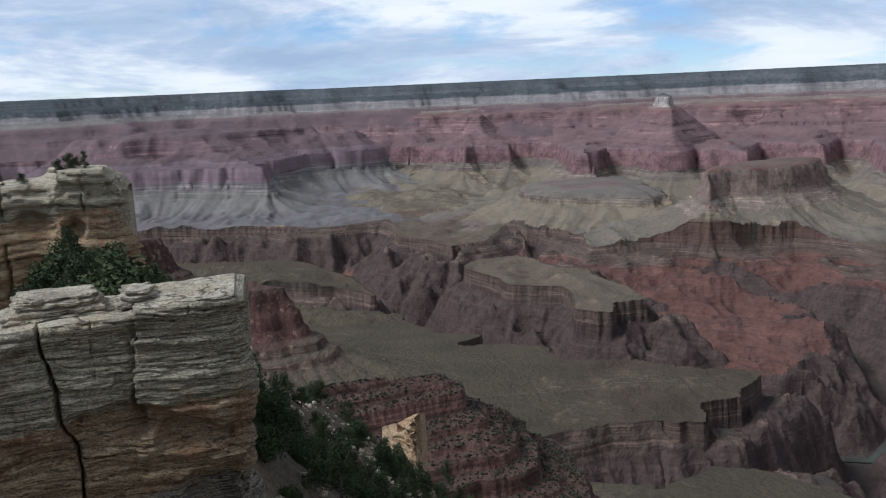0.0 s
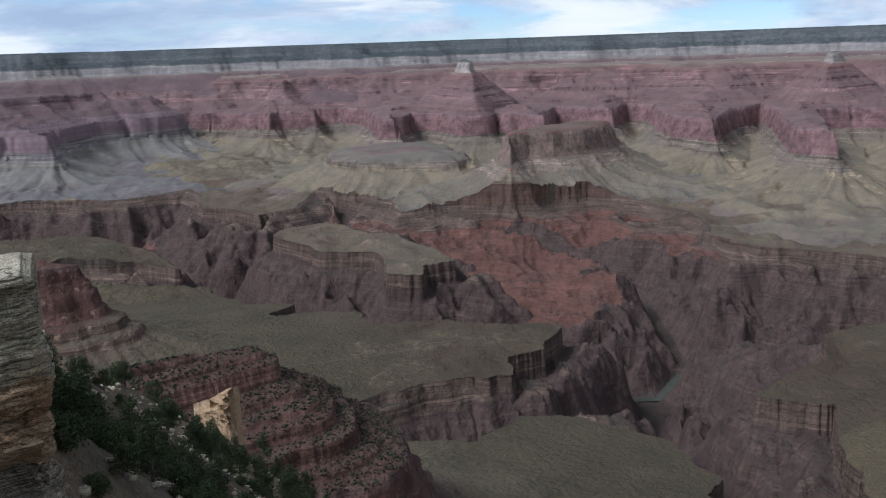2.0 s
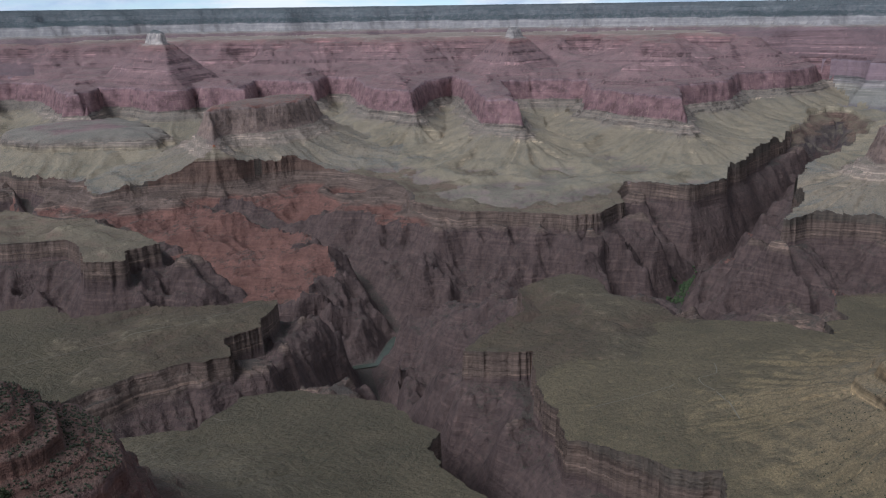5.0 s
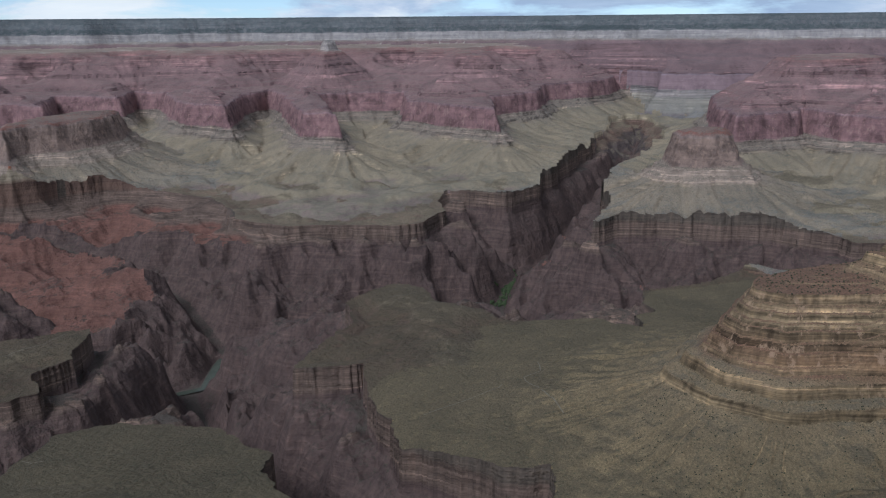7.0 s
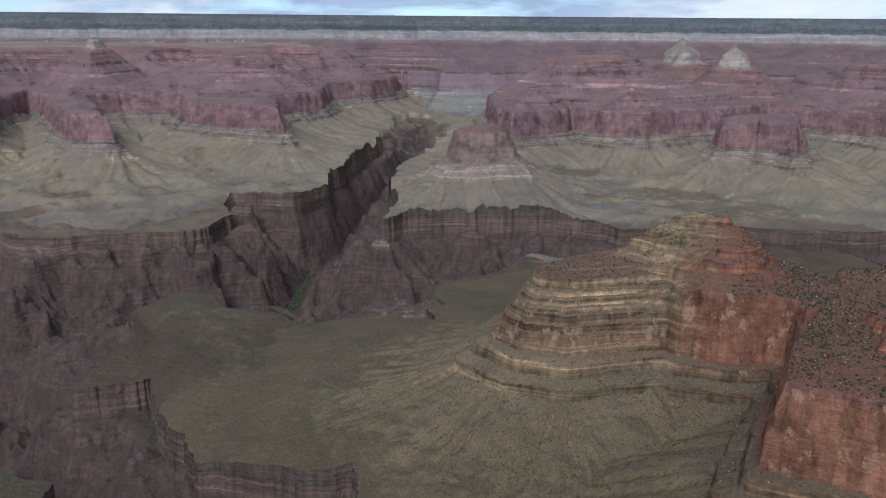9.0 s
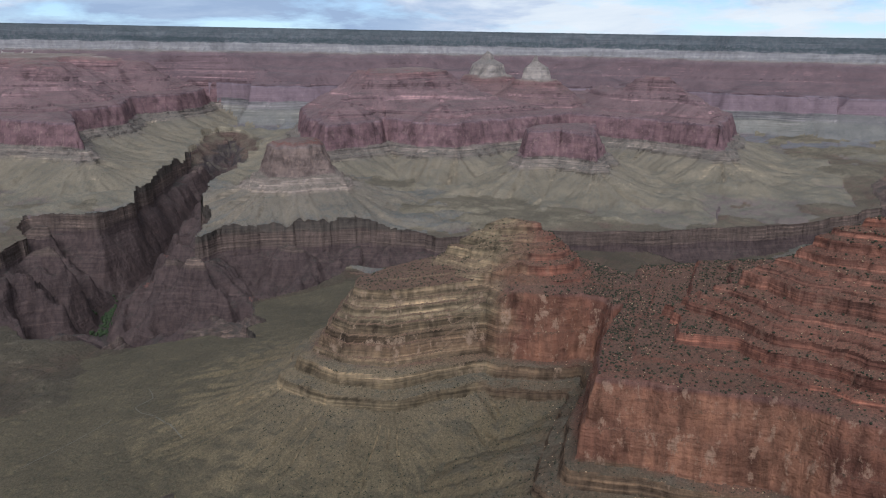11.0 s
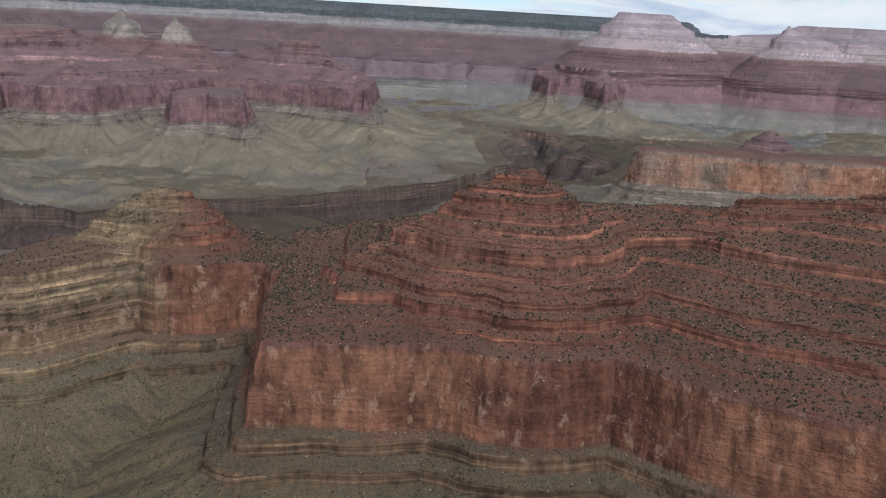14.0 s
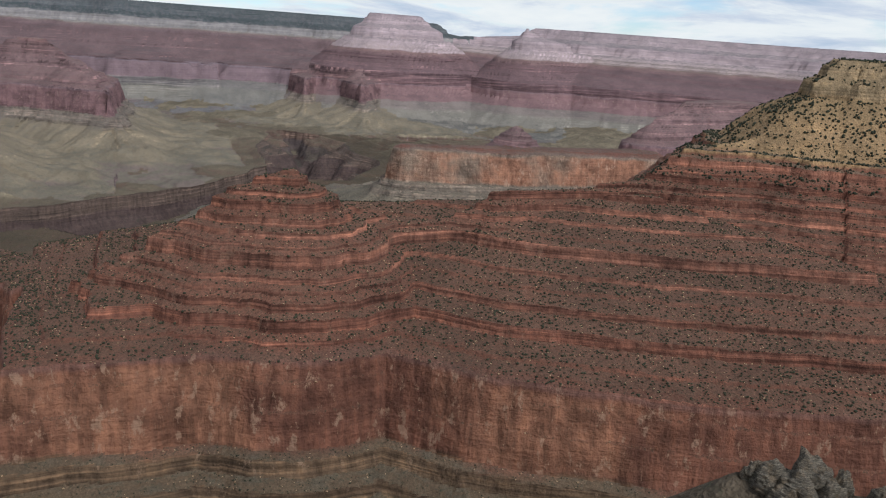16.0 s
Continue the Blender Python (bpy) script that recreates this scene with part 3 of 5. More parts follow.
# rims of the inner gorge, in order round it: how its wall falls, corners of (x, y)
GORGE_RIMS = [
    ("sheer", [(-6000, 7600), (-4200, 6900), (-2400, 6450), (-1830, 6390), (-1400, 6280), (-1066, 6230), (-700, 6290), (-420, 6500), (-330, 6150), (-330, 5660), (-166, 5549),
               (48, 5240), (308, 5380), (363, 5664), (440, 6000)]),
    ("red", [(440, 6000), (560, 5800), (700, 5600), (900, 5400), (860, 4950), (1267, 5038), (1661, 4918), (2075, 5014), (2342, 4743), (2448, 4363), (2330, 4050), (2199, 3798), (2310, 3447),
             (2509, 3273), (2811, 3046)]),
    ("sheer", [(2811, 3046), (3112, 3150), (3300, 3380), (3469, 3502), (3540, 3300), (3587, 3142), (3958, 3244), (4516, 3534), (5100, 3800), (5674, 4077), (6300, 4420), (6900, 4750), (7300, 4900),
               (7400, 4650), (7000, 4250), (6519, 3924), (5584, 3497), (4878, 3312), (4400, 3080), (3999, 2822), (3728, 2556), (3370, 2400), (3254, 2347), (3478, 2335), (3624, 2160)]),
    ("sheer", [(3624, 2160), (3910, 1796), (3960, 1450), (3863, 1366), (4100, 1100), (4245, 981), (4306, 695), (4450, 416), (4661, 128), (4960, -310), (5300, -560), (5693, -832), (6581, -873),
               (7100, -1050), (7622, -1109), (7338, -1459), (6900, -1650), (6559, -1577), (6100, -1650), (5789, -1641), (5223, -1263), (5276, -850), (4700, -450), (4051, -55), (3788, 95), (4040, 375),
               (3890, 680), (3600, 1000), (3345, 1286), (3168, 1554), (2857, 1572), (2652, 1679), (2468, 1586), (2400, 1480), (2305, 1504), (2215, 1392), (2240, 1560), (2159, 1639)]),
    ("sheer", [(2159, 1639), (2045, 1811), (2092, 1930), (2041, 2117), (2129, 2270), (2057, 2365), (1863, 2395), (1774, 2346), (1672, 2159), (1450, 2060), (1313, 1966), (1462, 1840), (1351, 1695),
               (1245, 1503), (1190, 1400), (1169, 1353), (1204, 1253), (1261, 1111), (1341, 1036), (1289, 983), (1200, 930), (1000, 960), (900, 1100), (870, 1300), (883, 1414), (911, 1483),
               (988, 1561), (969, 1631), (974, 1780), (925, 1840), (886, 1895), (811, 1982), (658, 2003), (543, 1929), (467, 1865), (300, 1880), (180, 2050), (259, 2240)]),
    ("sheer", [(259, 2240), (406, 2309), (596, 2334), (732, 2293), (776, 2454), (899, 2479), (1055, 2723), (818, 2810), (622, 2912), (421, 2925), (349, 3006), (340, 3107), (171, 3141), (63, 3112),
               (158, 3282), (-43, 3307), (-89, 3415), (-190, 3633), (-362, 3651), (-480, 3700), (-700, 3780), (-1000, 3900), (-1050, 4080), (-753, 4200), (-522, 4180), (-341, 4040), (-430, 4300),
               (-484, 4407), (-715, 4828), (-943, 5052), (-1179, 5081), (-1500, 5100), (-2400, 5500), (-4200, 6000), (-6000, 6500), (-6000, 7600)]),
]
# a flat-topped promontory that stands free in the gorge
ISLAND = [(84, 4579), (148, 4766), (420, 4860), (613, 4513), (774, 4425), (863, 4025), (905, 3698), (744, 3671), (703, 3536), (571, 3604), (595, 4041), (343, 4113), (84, 4579)]
# the river and its side creeks: (x, y, height of the bed)
RIVER = [(-6000, 7000, -1420), (-4200, 6450, -1420), (-2400, 5950, -1420), (-1400, 5700, -1420), (-700, 5350, -1420), (-200, 4750, -1420), (50, 4050, -1420), (350, 3600, -1420), (650, 3250, -1420),
         (1100, 3080, -1420), (1553, 2969, -1420), (1756, 3184, -1420), (2050, 2950, -1420), (2350, 2780, -1420), (2750, 2560, -1420), (2900, 2100, -1420), (3250, 1800, -1420), (3550, 1350, -1420),
         (3880, 1000, -1420), (4170, 500, -1420), (4350, 150, -1420), (4800, -450, -1380), (5500, -1050, -1260), (6600, -1250, -1190), (7400, -1300, -1120)]
CREEKS = [
    RIVER,
    [(2800, 2560, -1415), (3300, 2900, -1385), (3900, 3050, -1335), (4700, 3430, -1270), (5600, 3800, -1200), (6900, 4450, -1080), (7350, 4780, -1010)],
    [(1480, 2950, -1415), (1240, 2330, -1365), (1150, 1900, -1300), (1090, 1500, -1225), (1090, 1150, -1130), (1100, 950, -1030)],
    [(1300, 2500, -1370), (1050, 2350, -1250), (860, 2200, -1150), (560, 2130, -1080), (250, 2060, -1010)],
    [(1800, 3200, -1410), (1850, 3650, -1285), (1800, 4200, -1200), (1500, 4700, -1100)],
    [(-200, 4750, -1410), (250, 4950, -1260), (600, 5350, -1110), (600, 6000, -1030)],
    [(-550, 5250, -1410), (-600, 5700, -1250), (-480, 6250, -1030)],
    [(50, 4050, -1415), (-350, 3850, -1250), (-800, 4000, -1080)],
]


def reach_of(px, py, nodes, margin):
    xs, ys, top = [n[0] for n in nodes], [n[1] for n in nodes], max(n[2] for n in nodes) + margin
    return (px > min(xs) - top) & (px < max(xs) + top) & (py > min(ys) - top) & (py < max(ys) + top)


def off_line(px, py, run, heights=False):
    """Distance to a broken line, and either its nearest point or its height there."""
    best = np.full(px.shape, 9e3)
    fx, fy, fz = px.copy(), py.copy(), np.zeros(px.shape)
    for a, b in zip(run, run[1:]):
        dx, dy = b[0] - a[0], b[1] - a[1]
        t = np.clip(((px - a[0]) * dx + (py - a[1]) * dy) / (dx * dx + dy * dy), 0, 1)
        gx, gy = a[0] + t * dx, a[1] + t * dy
        d = np.hypot(px - gx, py - gy)
        win = d < best
        best = np.where(win, d, best)
        if heights:
            fz = np.where(win, a[2] + t * (b[2] - a[2]), fz)
        else:
            fx, fy = np.where(win, gx, fx), np.where(win, gy, fy)
    return (best, fz) if heights else (best, fx, fy)


def inside_of(px, py, ring):
    """Which points lie inside a closed outline."""
    odd = np.zeros(px.shape, bool)
    for (ax, ay), (bx, by) in zip(ring, ring[1:] + ring[:1]):
        if ay != by:
            odd ^= ((ay > py) != (by > py)) & (px < ax + (py - ay) * (bx - ax) / (by - ay))
    return odd


def outlined(px, py, ring, level, rays):
    """Like inset, for a thing known by the outline of its cliff's foot."""
    d, fx, fy = off_line(px, py, ring + ring[:1])
    k = rays / (d + 1.0)
    return level + np.where(inside_of(px, py, ring), d, -d), fx + (px - fx) * k, fy + (py - fy) * k, np.clip(d / 60, 0.25, 1)


SIDE_CANYON = [(4237, 3463, 0), (5527, 4150, 0), (6816, 4903, 0), (7716, 5321, 0)]


def swept(px, py):
    """The plan bent a little, so that no edge runs straight."""
    calm = np.clip((np.hypot(px, py) - 120) / 900, 0.0, 1.0)
    wx = px + calm * (90 * fbm(px, py, 900, 3, 3) + 30 * fbm(px, py, 230, 3, 5))
    wy = py + calm * (90 * fbm(px, py, 900, 3, 4) + 30 * fbm(px, py, 230, 3, 6))
    return wx, wy, calm


def land(px, py):
    """Height in plan units and the owner of each point: below -1 the setting's pieces, else a ridge's number."""
    shape = px.shape
    px, py = px.ravel(), py.ravel()
    r = np.hypot(px, py)
    wx, wy, calm = swept(px, py)
    rough = calm * (130 * gullies(px, py, 520, 5, 21) - 30)
    fine = np.clip((r - 150) / 500, 0, 1) * np.clip(1.6 - r / 4500, 0.15, 1) * (16 * fbm(px, py, 60, 3, 31) + 10 * gullies(px, py, 90, 3, 33))
    ribs = 46 * gullies(px, py, 210, 4, 81) + 16 * gullies(px, py, 60, 2, 85)
    small = 3 * fbm(px, py, 45, 3, 61)
    # the bench and its gorge
    crisp = np.clip((5600 - r) / 2000, 0, 1)
    wide_of = (1 - 2 * inside_of(px, py, [p for _, run in GORGE_RIMS for p in run[:-1]])) * 1.0
    on_isle = inside_of(px, py, ISLAND[:-1])
    sheer, gentle = np.full(px.shape, 9e3), np.full(px.shape, 9e3)
    qx, qy = px.copy(), py.copy()
    for fall, run in GORGE_RIMS + [("sheer", ISLAND)]:
        k = np.flatnonzero(reach_of(px, py, [(x, y, 0) for x, y in run], 1900))
        d, fx, fy = off_line(px[k], py[k], run)
        if fall == "red":
            gentle[k] = np.minimum(gentle[k], d)
        else:
            win = d < sheer[k]
            qx[k], qy[k] = np.where(win, fx, qx[k]), np.where(win, fy, qy[k])
            sheer[k] = np.minimum(sheer[k], d)
    cut_in = (wide_of < 0) & ~on_isle
    nibble = 26 * fbm(px, py, 300, 2, 23) * np.clip(r / 2600, 0.7, 1.8) + 34 * gullies(px, py, 340, 2, 25, 0.02) + crisp * (20 * gullies(px, py, 130, 4, 29) + 9 * fbm(px, py, 40, 3, 27))
    near_edge = np.where(cut_in, 1, -1) * np.minimum(sheer, gentle) + nibble - 8
    ds, dg = np.maximum(sheer + nibble - 8, 0), np.maximum(gentle + 2.2 * nibble - 8, 0)
    ds = np.where(cut_in, ds, np.maximum(near_edge, 0))
    worn = 1 / np.clip((r / 2800) ** 2, 1, 8)
    worn = worn * np.clip(0.62 + 1.1 * fbm(px, py, 300, 3, 175), 0.12, 1)
    fall_q = 330.0 / (sheer + 1.0)
    ux, uy = qx + (px - qx) * fall_q, qy + (py - qy) * fall_q
    fins = gullies(ux, uy, 300, 3, 125, 0.004) + crisp * (gullies(ux, uy, 300, 6, 125, 0.004) - gullies(ux, uy, 300, 3, 125, 0.004))
    knobs = gullies(px, py, 250, 5, 127, 0.0015)
    steps_s = np.interp(ds * worn, [0, 5, 12, 17, 26], [0, -26, -30, -54, -62]) - 0.82 * np.maximum(ds - 26, 0)
    steps_g = np.interp(dg * worn, [0, 5, 12, 17, 26], [0, -26, -30, -54, -62]) - 0.2 * np.maximum(dg - 26, 0) + np.clip(dg / 200, 0, 1) * (125 * gullies(px, py, 380, 6, 143, 0.003) - 30)
    low_s = np.clip((ds - 24) / 120, 0, 1)
    steps_s = steps_s + low_s * (140 * fins + 100 * knobs - 45)
    wall_top = np.maximum(steps_s, np.where(gentle < 8e3, steps_g, -2000))
    red = (steps_g > steps_s) & (gentle < 8e3)
    valley = np.full(px.shape, 9e3)
    for run in CREEKS:
        k = np.flatnonzero(reach_of(px, py, [(x, y, 0) for x, y, _ in run], 900))
        d, bed_z = off_line(px[k], py[k], run, True)
        lift = np.maximum(d - 26, 0)
        rise = np.maximum(0.72 * lift, (-1050 - bed_z) * np.clip(lift / (lift + np.where(dg[k] < ds[k], 9e3, ds[k]) + 1), 0, 1))
        valley[k] = np.minimum(valley[k], bed_z + rise + np.clip(lift / 90, 0, 1) * np.clip(ds[k] / 120, 0, 1) * (110 * fins[k] + 190 * knobs[k] - 45))
    deepest = np.minimum(-962 + wall_top, np.maximum(valley, -1420))
    deepest = np.where(ds > 0, np.maximum(deepest, -1420), 9e3)
    deepest = np.where(near_edge > 0, np.minimum(deepest, -962 + np.interp(near_edge * worn, [0, 5, 12, 17, 400], [0, -18, -23, -38, -60])), 9e3)
    red &= valley > -962 + wall_top
    away_n = np.clip(-near_edge / 260, 0, 1) * np.clip((r - 2800) / 1400, 0, 1)
    h = -962 + 0.03 * np.clip(-near_edge, 0, 1400) + 14 * fbm(px, py, 420, 5, 51) * np.clip(-near_edge / 60, 0.2, 1) - 30 * np.clip(gullies(px, py, 330, 5, 53), -0.1, 1) * np.clip(-near_edge / 60, 0, 1)
    h = h + np.clip(-near_edge / 120, 0, 1) * (9 * gullies(px, py, 150, 4, 145, 0.01) - 2) + away_n * (50 * fbm(px, py, 1100, 3, 55) - 125 * np.clip(gullies(px, py, 700, 5, 57, 0.004) - 0.12, 0, 1) + 14)
    far_bank = r > np.interp(np.arctan2(px, py), [math.atan2(n[0], n[1]) for n in RIVER], [math.hypot(n[0], n[1]) for n in RIVER])
    red &= far_bank
    # banks part here: far soil carries painted haze, near soil painted cloud shade
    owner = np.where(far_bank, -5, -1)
    cut = 2.6 * np.maximum(-inset(wx, wy, SIDE_CANYON) - 260, -300) - 200
    for i, (kind, label, rock, edge, top, lift, nodes) in enumerate(RIDGES):
        k = np.flatnonzero(reach_of(px, py, nodes, 700) if len(nodes[0]) == 3 else reach_of(px, py, [(*p, 0) for p in nodes], 750))
        x, y = px[k], py[k]
        nearby = math.hypot(nodes[0][0], nodes[0][1]) < 3000
        if len(nodes[0]) == 2:
            s, qx, qy, away = outlined(x, y, nodes, 424.0, 430.0)
        else:
            s, qx, qy, away = inset(x + edge * (wx[k] - x), y + edge * (wy[k] - y), nodes, 430.0)
        qx, qy = qx + 34 * fbm(x, y, 160, 3, 165), qy + 34 * fbm(x, y, 160, 3, 167)
        bold = 1.0 if len(nodes[0]) == 3 else 0.3 if nearby else 0.75
        s = s + away * bold * (edge * ((0.35 if nearby else 0.0 if kind == "canyon_rim" else 0.45) * rough[k] + (105 if nearby else 55) * gullies(qx, qy, 420, 2 if kind == "canyon_rim" else 3, 131, 0.05) - 20) + (12 if rock in ("near", "shelf", "spur", "maroon") else 6) * fbm(qx, qy, 70, 3, 133)) + fine[k] * (0.25 + 0.4 * edge)
        if len(nodes[0]) == 2 and not nearby:
            s = s + away * (85 * gullies(qx, qy, 210, 4, 171, 0.012) - 24)
        if kind == "canyon_rim":
            s = np.minimum(s, cut[k]) + (260 * fbm(x, y, 2200, 3, 71) + 320 * gullies(qx, qy, 1500, 2, 73, 0.06) + 750 * gullies(x, y, 1700, 3, 75, 0.03) - 330) * np.clip((2100 - s) / 600, 0.1, 1) * (1.0 if edge > 0.6 else 0.35)
        if rock in ("wall", "massif", "farmassif"):
            # ravines between the spurs of the upper beds, and room round the temples
            crest = np.clip(0.5 + 0.95 * gullies(x, y, 760, 4, 161, 0.01) + 0.3 * fbm(x, y, 2000, 2, 163), 0.1, 1.3)
            for tx, ty, room in TEMPLES:
                crest = crest * np.clip(0.2 + 0.8 * (np.hypot(x - tx, y - ty) - 450) / room, 0.2, 1)
            s = np.where(s > 474, 474 + (s - 474) * crest, s)
        shape_of = WIDE if kind == "canyon_rim" else SPURRED if rock in ("wall", "massif", "farmassif") else LOW_LEDGE if rock == "lowledge" else SHELF if rock == "shelf" else EASED if rock == "near" else LEDGY if rock in ("maroon", "bleached") else PROFILE
        z = np.interp(s, shape_of[:, 0], shape_of[:, 1])
        if rock == "spur":
            worn = np.clip((y + 60 * fbm(x, y, 120, 3, 151) - 470) / 160, 0, 1)
            z = z + worn * (np.interp(s, TIP[:, 0], TIP[:, 1]) - z)
        z = z + lift * np.clip(s / 300, 0, 1)
        z = z + np.clip(1.1 - (np.abs(s - 200) / 230 if nearby else np.abs(s - 60) / 430), 0, 1) * (0.3 * ribs[k] - away * (30 if nearby else 58) * gullies(qx, qy, 190, 3, 135, 0.012) - np.where(s < 380, 10 if nearby else 18, 0) * gullies(qx, qy, 45, 2, 137, 0.01))
        if not nearby:
            z = z + np.clip((60 - s) / 150, 0, 1) * (60 * gullies(x, y, 420, 6, 173, 0.002) - 14)
        over = z - top
        z = np.where(over > 0, top + (0.06 if top > -300 else 0.13) * over, z) + np.where(s > 0, small[k], 0)
        higher = z > h[k]
        owner[k] = np.where(higher, i, owner[k])
        h[k] = np.where(higher, z, h[k])
    for nodes in (SOUTH_RIM, SOUTH_RIM_POINT, SOUTH_RIM_EAST):
        k = np.flatnonzero(reach_of(px, py, nodes, 200))
        s = inset(wx[k], wy[k], nodes) + 0.4 * rough[k] + fine[k]
        z = np.interp(s, PROFILE[:, 0], PROFILE[:, 1])
        higher = z > h[k]
        owner[k] = np.where(higher, -3, owner[k])
        h[k] = np.where(higher, z, h[k])
    for nodes, fall in HUMPS:
        k = np.flatnonzero(r < 900)
        z = inset(px[k], py[k], [(x, y, t / fall) for x, y, t in nodes]) * fall + 3 * fbm(px[k], py[k], 40, 4, 141)
        higher = z > h[k]
        owner[k] = np.where(higher, -3, owner[k])
        h[k] = np.where(higher, z, h[k])
    deepest = deepest + 1.7 * np.maximum(h + 850, 0)
    cutting = (deepest < h) & (owner != -3)
    owner = np.where(cutting, np.where(red & (deepest > -1300), -4, np.where((r > 7000) & (deepest > -1140), -5, -2)), owner)
    h = np.where(cutting, deepest, h)
    h = h + (0.0146 * px + 0.0136 * py) * np.clip(r / 600, 0, 1)
    return h.reshape(shape), owner.reshape(shape)


def terrain_mesh(name, px, py, h, faces, rock):
    used = np.unique(faces)
    back = np.full(px.size, -1, np.int64)
    back[used] = np.arange(used.size)
    co = np.stack([px.ravel()[used] * K, py.ravel()[used] * K, h.ravel()[used] * K], 1)
    me = bpy.data.meshes.new(name)
    me.vertices.add(len(co))
    me.vertices.foreach_set("co", co.ravel())
    idx = back[faces]
    me.loops.add(idx.size)
    me.loops.foreach_set("vertex_index", idx.ravel())
    me.polygons.add(len(idx))
    me.polygons.foreach_set("loop_start", np.arange(0, idx.size, 4))
    me.update(calc_edges=True)
    me.materials.append(rock)
    return new(name, me)


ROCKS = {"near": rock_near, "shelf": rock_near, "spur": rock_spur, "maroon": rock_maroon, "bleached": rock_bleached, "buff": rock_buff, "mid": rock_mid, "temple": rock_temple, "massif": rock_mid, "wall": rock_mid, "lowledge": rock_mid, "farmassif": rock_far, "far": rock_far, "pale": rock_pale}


def build_land():
    az = np.radians(np.concatenate([np.arange(-30, 140.5, AZ_STEP), np.arange(140.5, 330, 3.0)]))
    rad = np.concatenate([[0.02], np.geomspace(3, 180, 44), np.geomspace(180, 1080, 110)[1:], np.linspace(1080, 2500, 300)[1:], np.geomspace(2500, 7000, 310)[1:], np.geomspace(7000, 11150, 125)[1:]])
    a, r = np.meshgrid(az, rad, indexing="ij")
    px, py = r * np.sin(a), r * np.cos(a)
    h, owner = land(px, py)
    for _ in range(3):
        side = [np.roll(owner, 1, 0), np.roll(owner, -1, 0), np.roll(owner, 1, 1), np.roll(owner, -1, 1)]
        alike = sum((q == owner).astype(int) for q in side)
        owner = np.where(alike < 2, np.where(side[0] == side[1], side[0], side[2]), owner)
    n, m = px.shape
    i, j = np.meshgrid(np.arange(n), np.arange(m - 1), indexing="ij")
    k = (i + 1) % n
    faces = np.stack([i * m + j, i * m + j + 1, k * m + j + 1, k * m + j], -1).reshape(-1, 4)
    own = owner[:, :-1].ravel()
    corners = owner.ravel()[faces]
    for who in (-4, -2):
        own = np.where((corners == who).any(1) & (own != -3), who, own)
    for who, (name, label, category, rock) in {
            -3: ("south_rim", "wooded slope and pale cliffs below the south rim", "rim slope", rock_rim),
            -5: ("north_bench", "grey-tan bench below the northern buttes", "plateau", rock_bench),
            -4: ("red_slopes", "dark red shale slopes above the inner gorge", "slope", rock_red),
            -2: ("inner_gorge", "dark steep inner gorge cut into the bench", "gorge", rock_gorge),
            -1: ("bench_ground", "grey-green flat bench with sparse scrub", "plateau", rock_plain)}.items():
        sel = own == who
        if sel.any():
            tagged(terrain_mesh(name, px, py, h, faces[sel], rock), label, category, kind="structure")
    bed = (h - 0.0146 * px - 0.0136 * py).ravel()[faces].mean(1)
    for q, (kind, label, rock, edge, top, lift, nodes) in enumerate(RIDGES):
        sel = own == q
        if not sel.any():
            continue
        thing = tagged(new(kind), label, kind.replace("_", " "), kind="structure" if kind.startswith("canyon") else "")
        thing.location = (nodes[0][0] * K, nodes[0][1] * K, -960 * K)
        for name, low, high in (("talus_slope", -3000, -739), ("limestone_cliff", -739, -584), ("stepped_slope", -584, -264), ("pale_cap", -264, 900)):
            layer = sel & (bed - lift > low) & (bed - lift <= high)
            if layer.any():
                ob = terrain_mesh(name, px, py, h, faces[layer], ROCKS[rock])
                ob.parent = thing
                ob.location = -thing.location


AZ_STEP = 0.12
build_land()

# ---- things on the near rim ----
def mesh_of(name, verts, faces, mat):
    me = bpy.data.meshes.new(name)
    me.from_pydata([tuple(v) for v in verts], [], faces)
    me.materials.append(mat)
    return me


def part(name, me, parent, label=""):
    ob = new(name, me)
    ob.parent = parent
    return tagged(ob, label) if label else ob


def polar(az, r, z=0.0):
    """A place from heading, distance and height, in plan units."""
    a = radians(az)
    return Vector((r * math.sin(a) * K, r * math.cos(a) * K, z * K))


def height_at(points):
    p = np.array(points, float).reshape(-1, 2)
    return land(p[:, 0].copy(), p[:, 1].copy())[0]


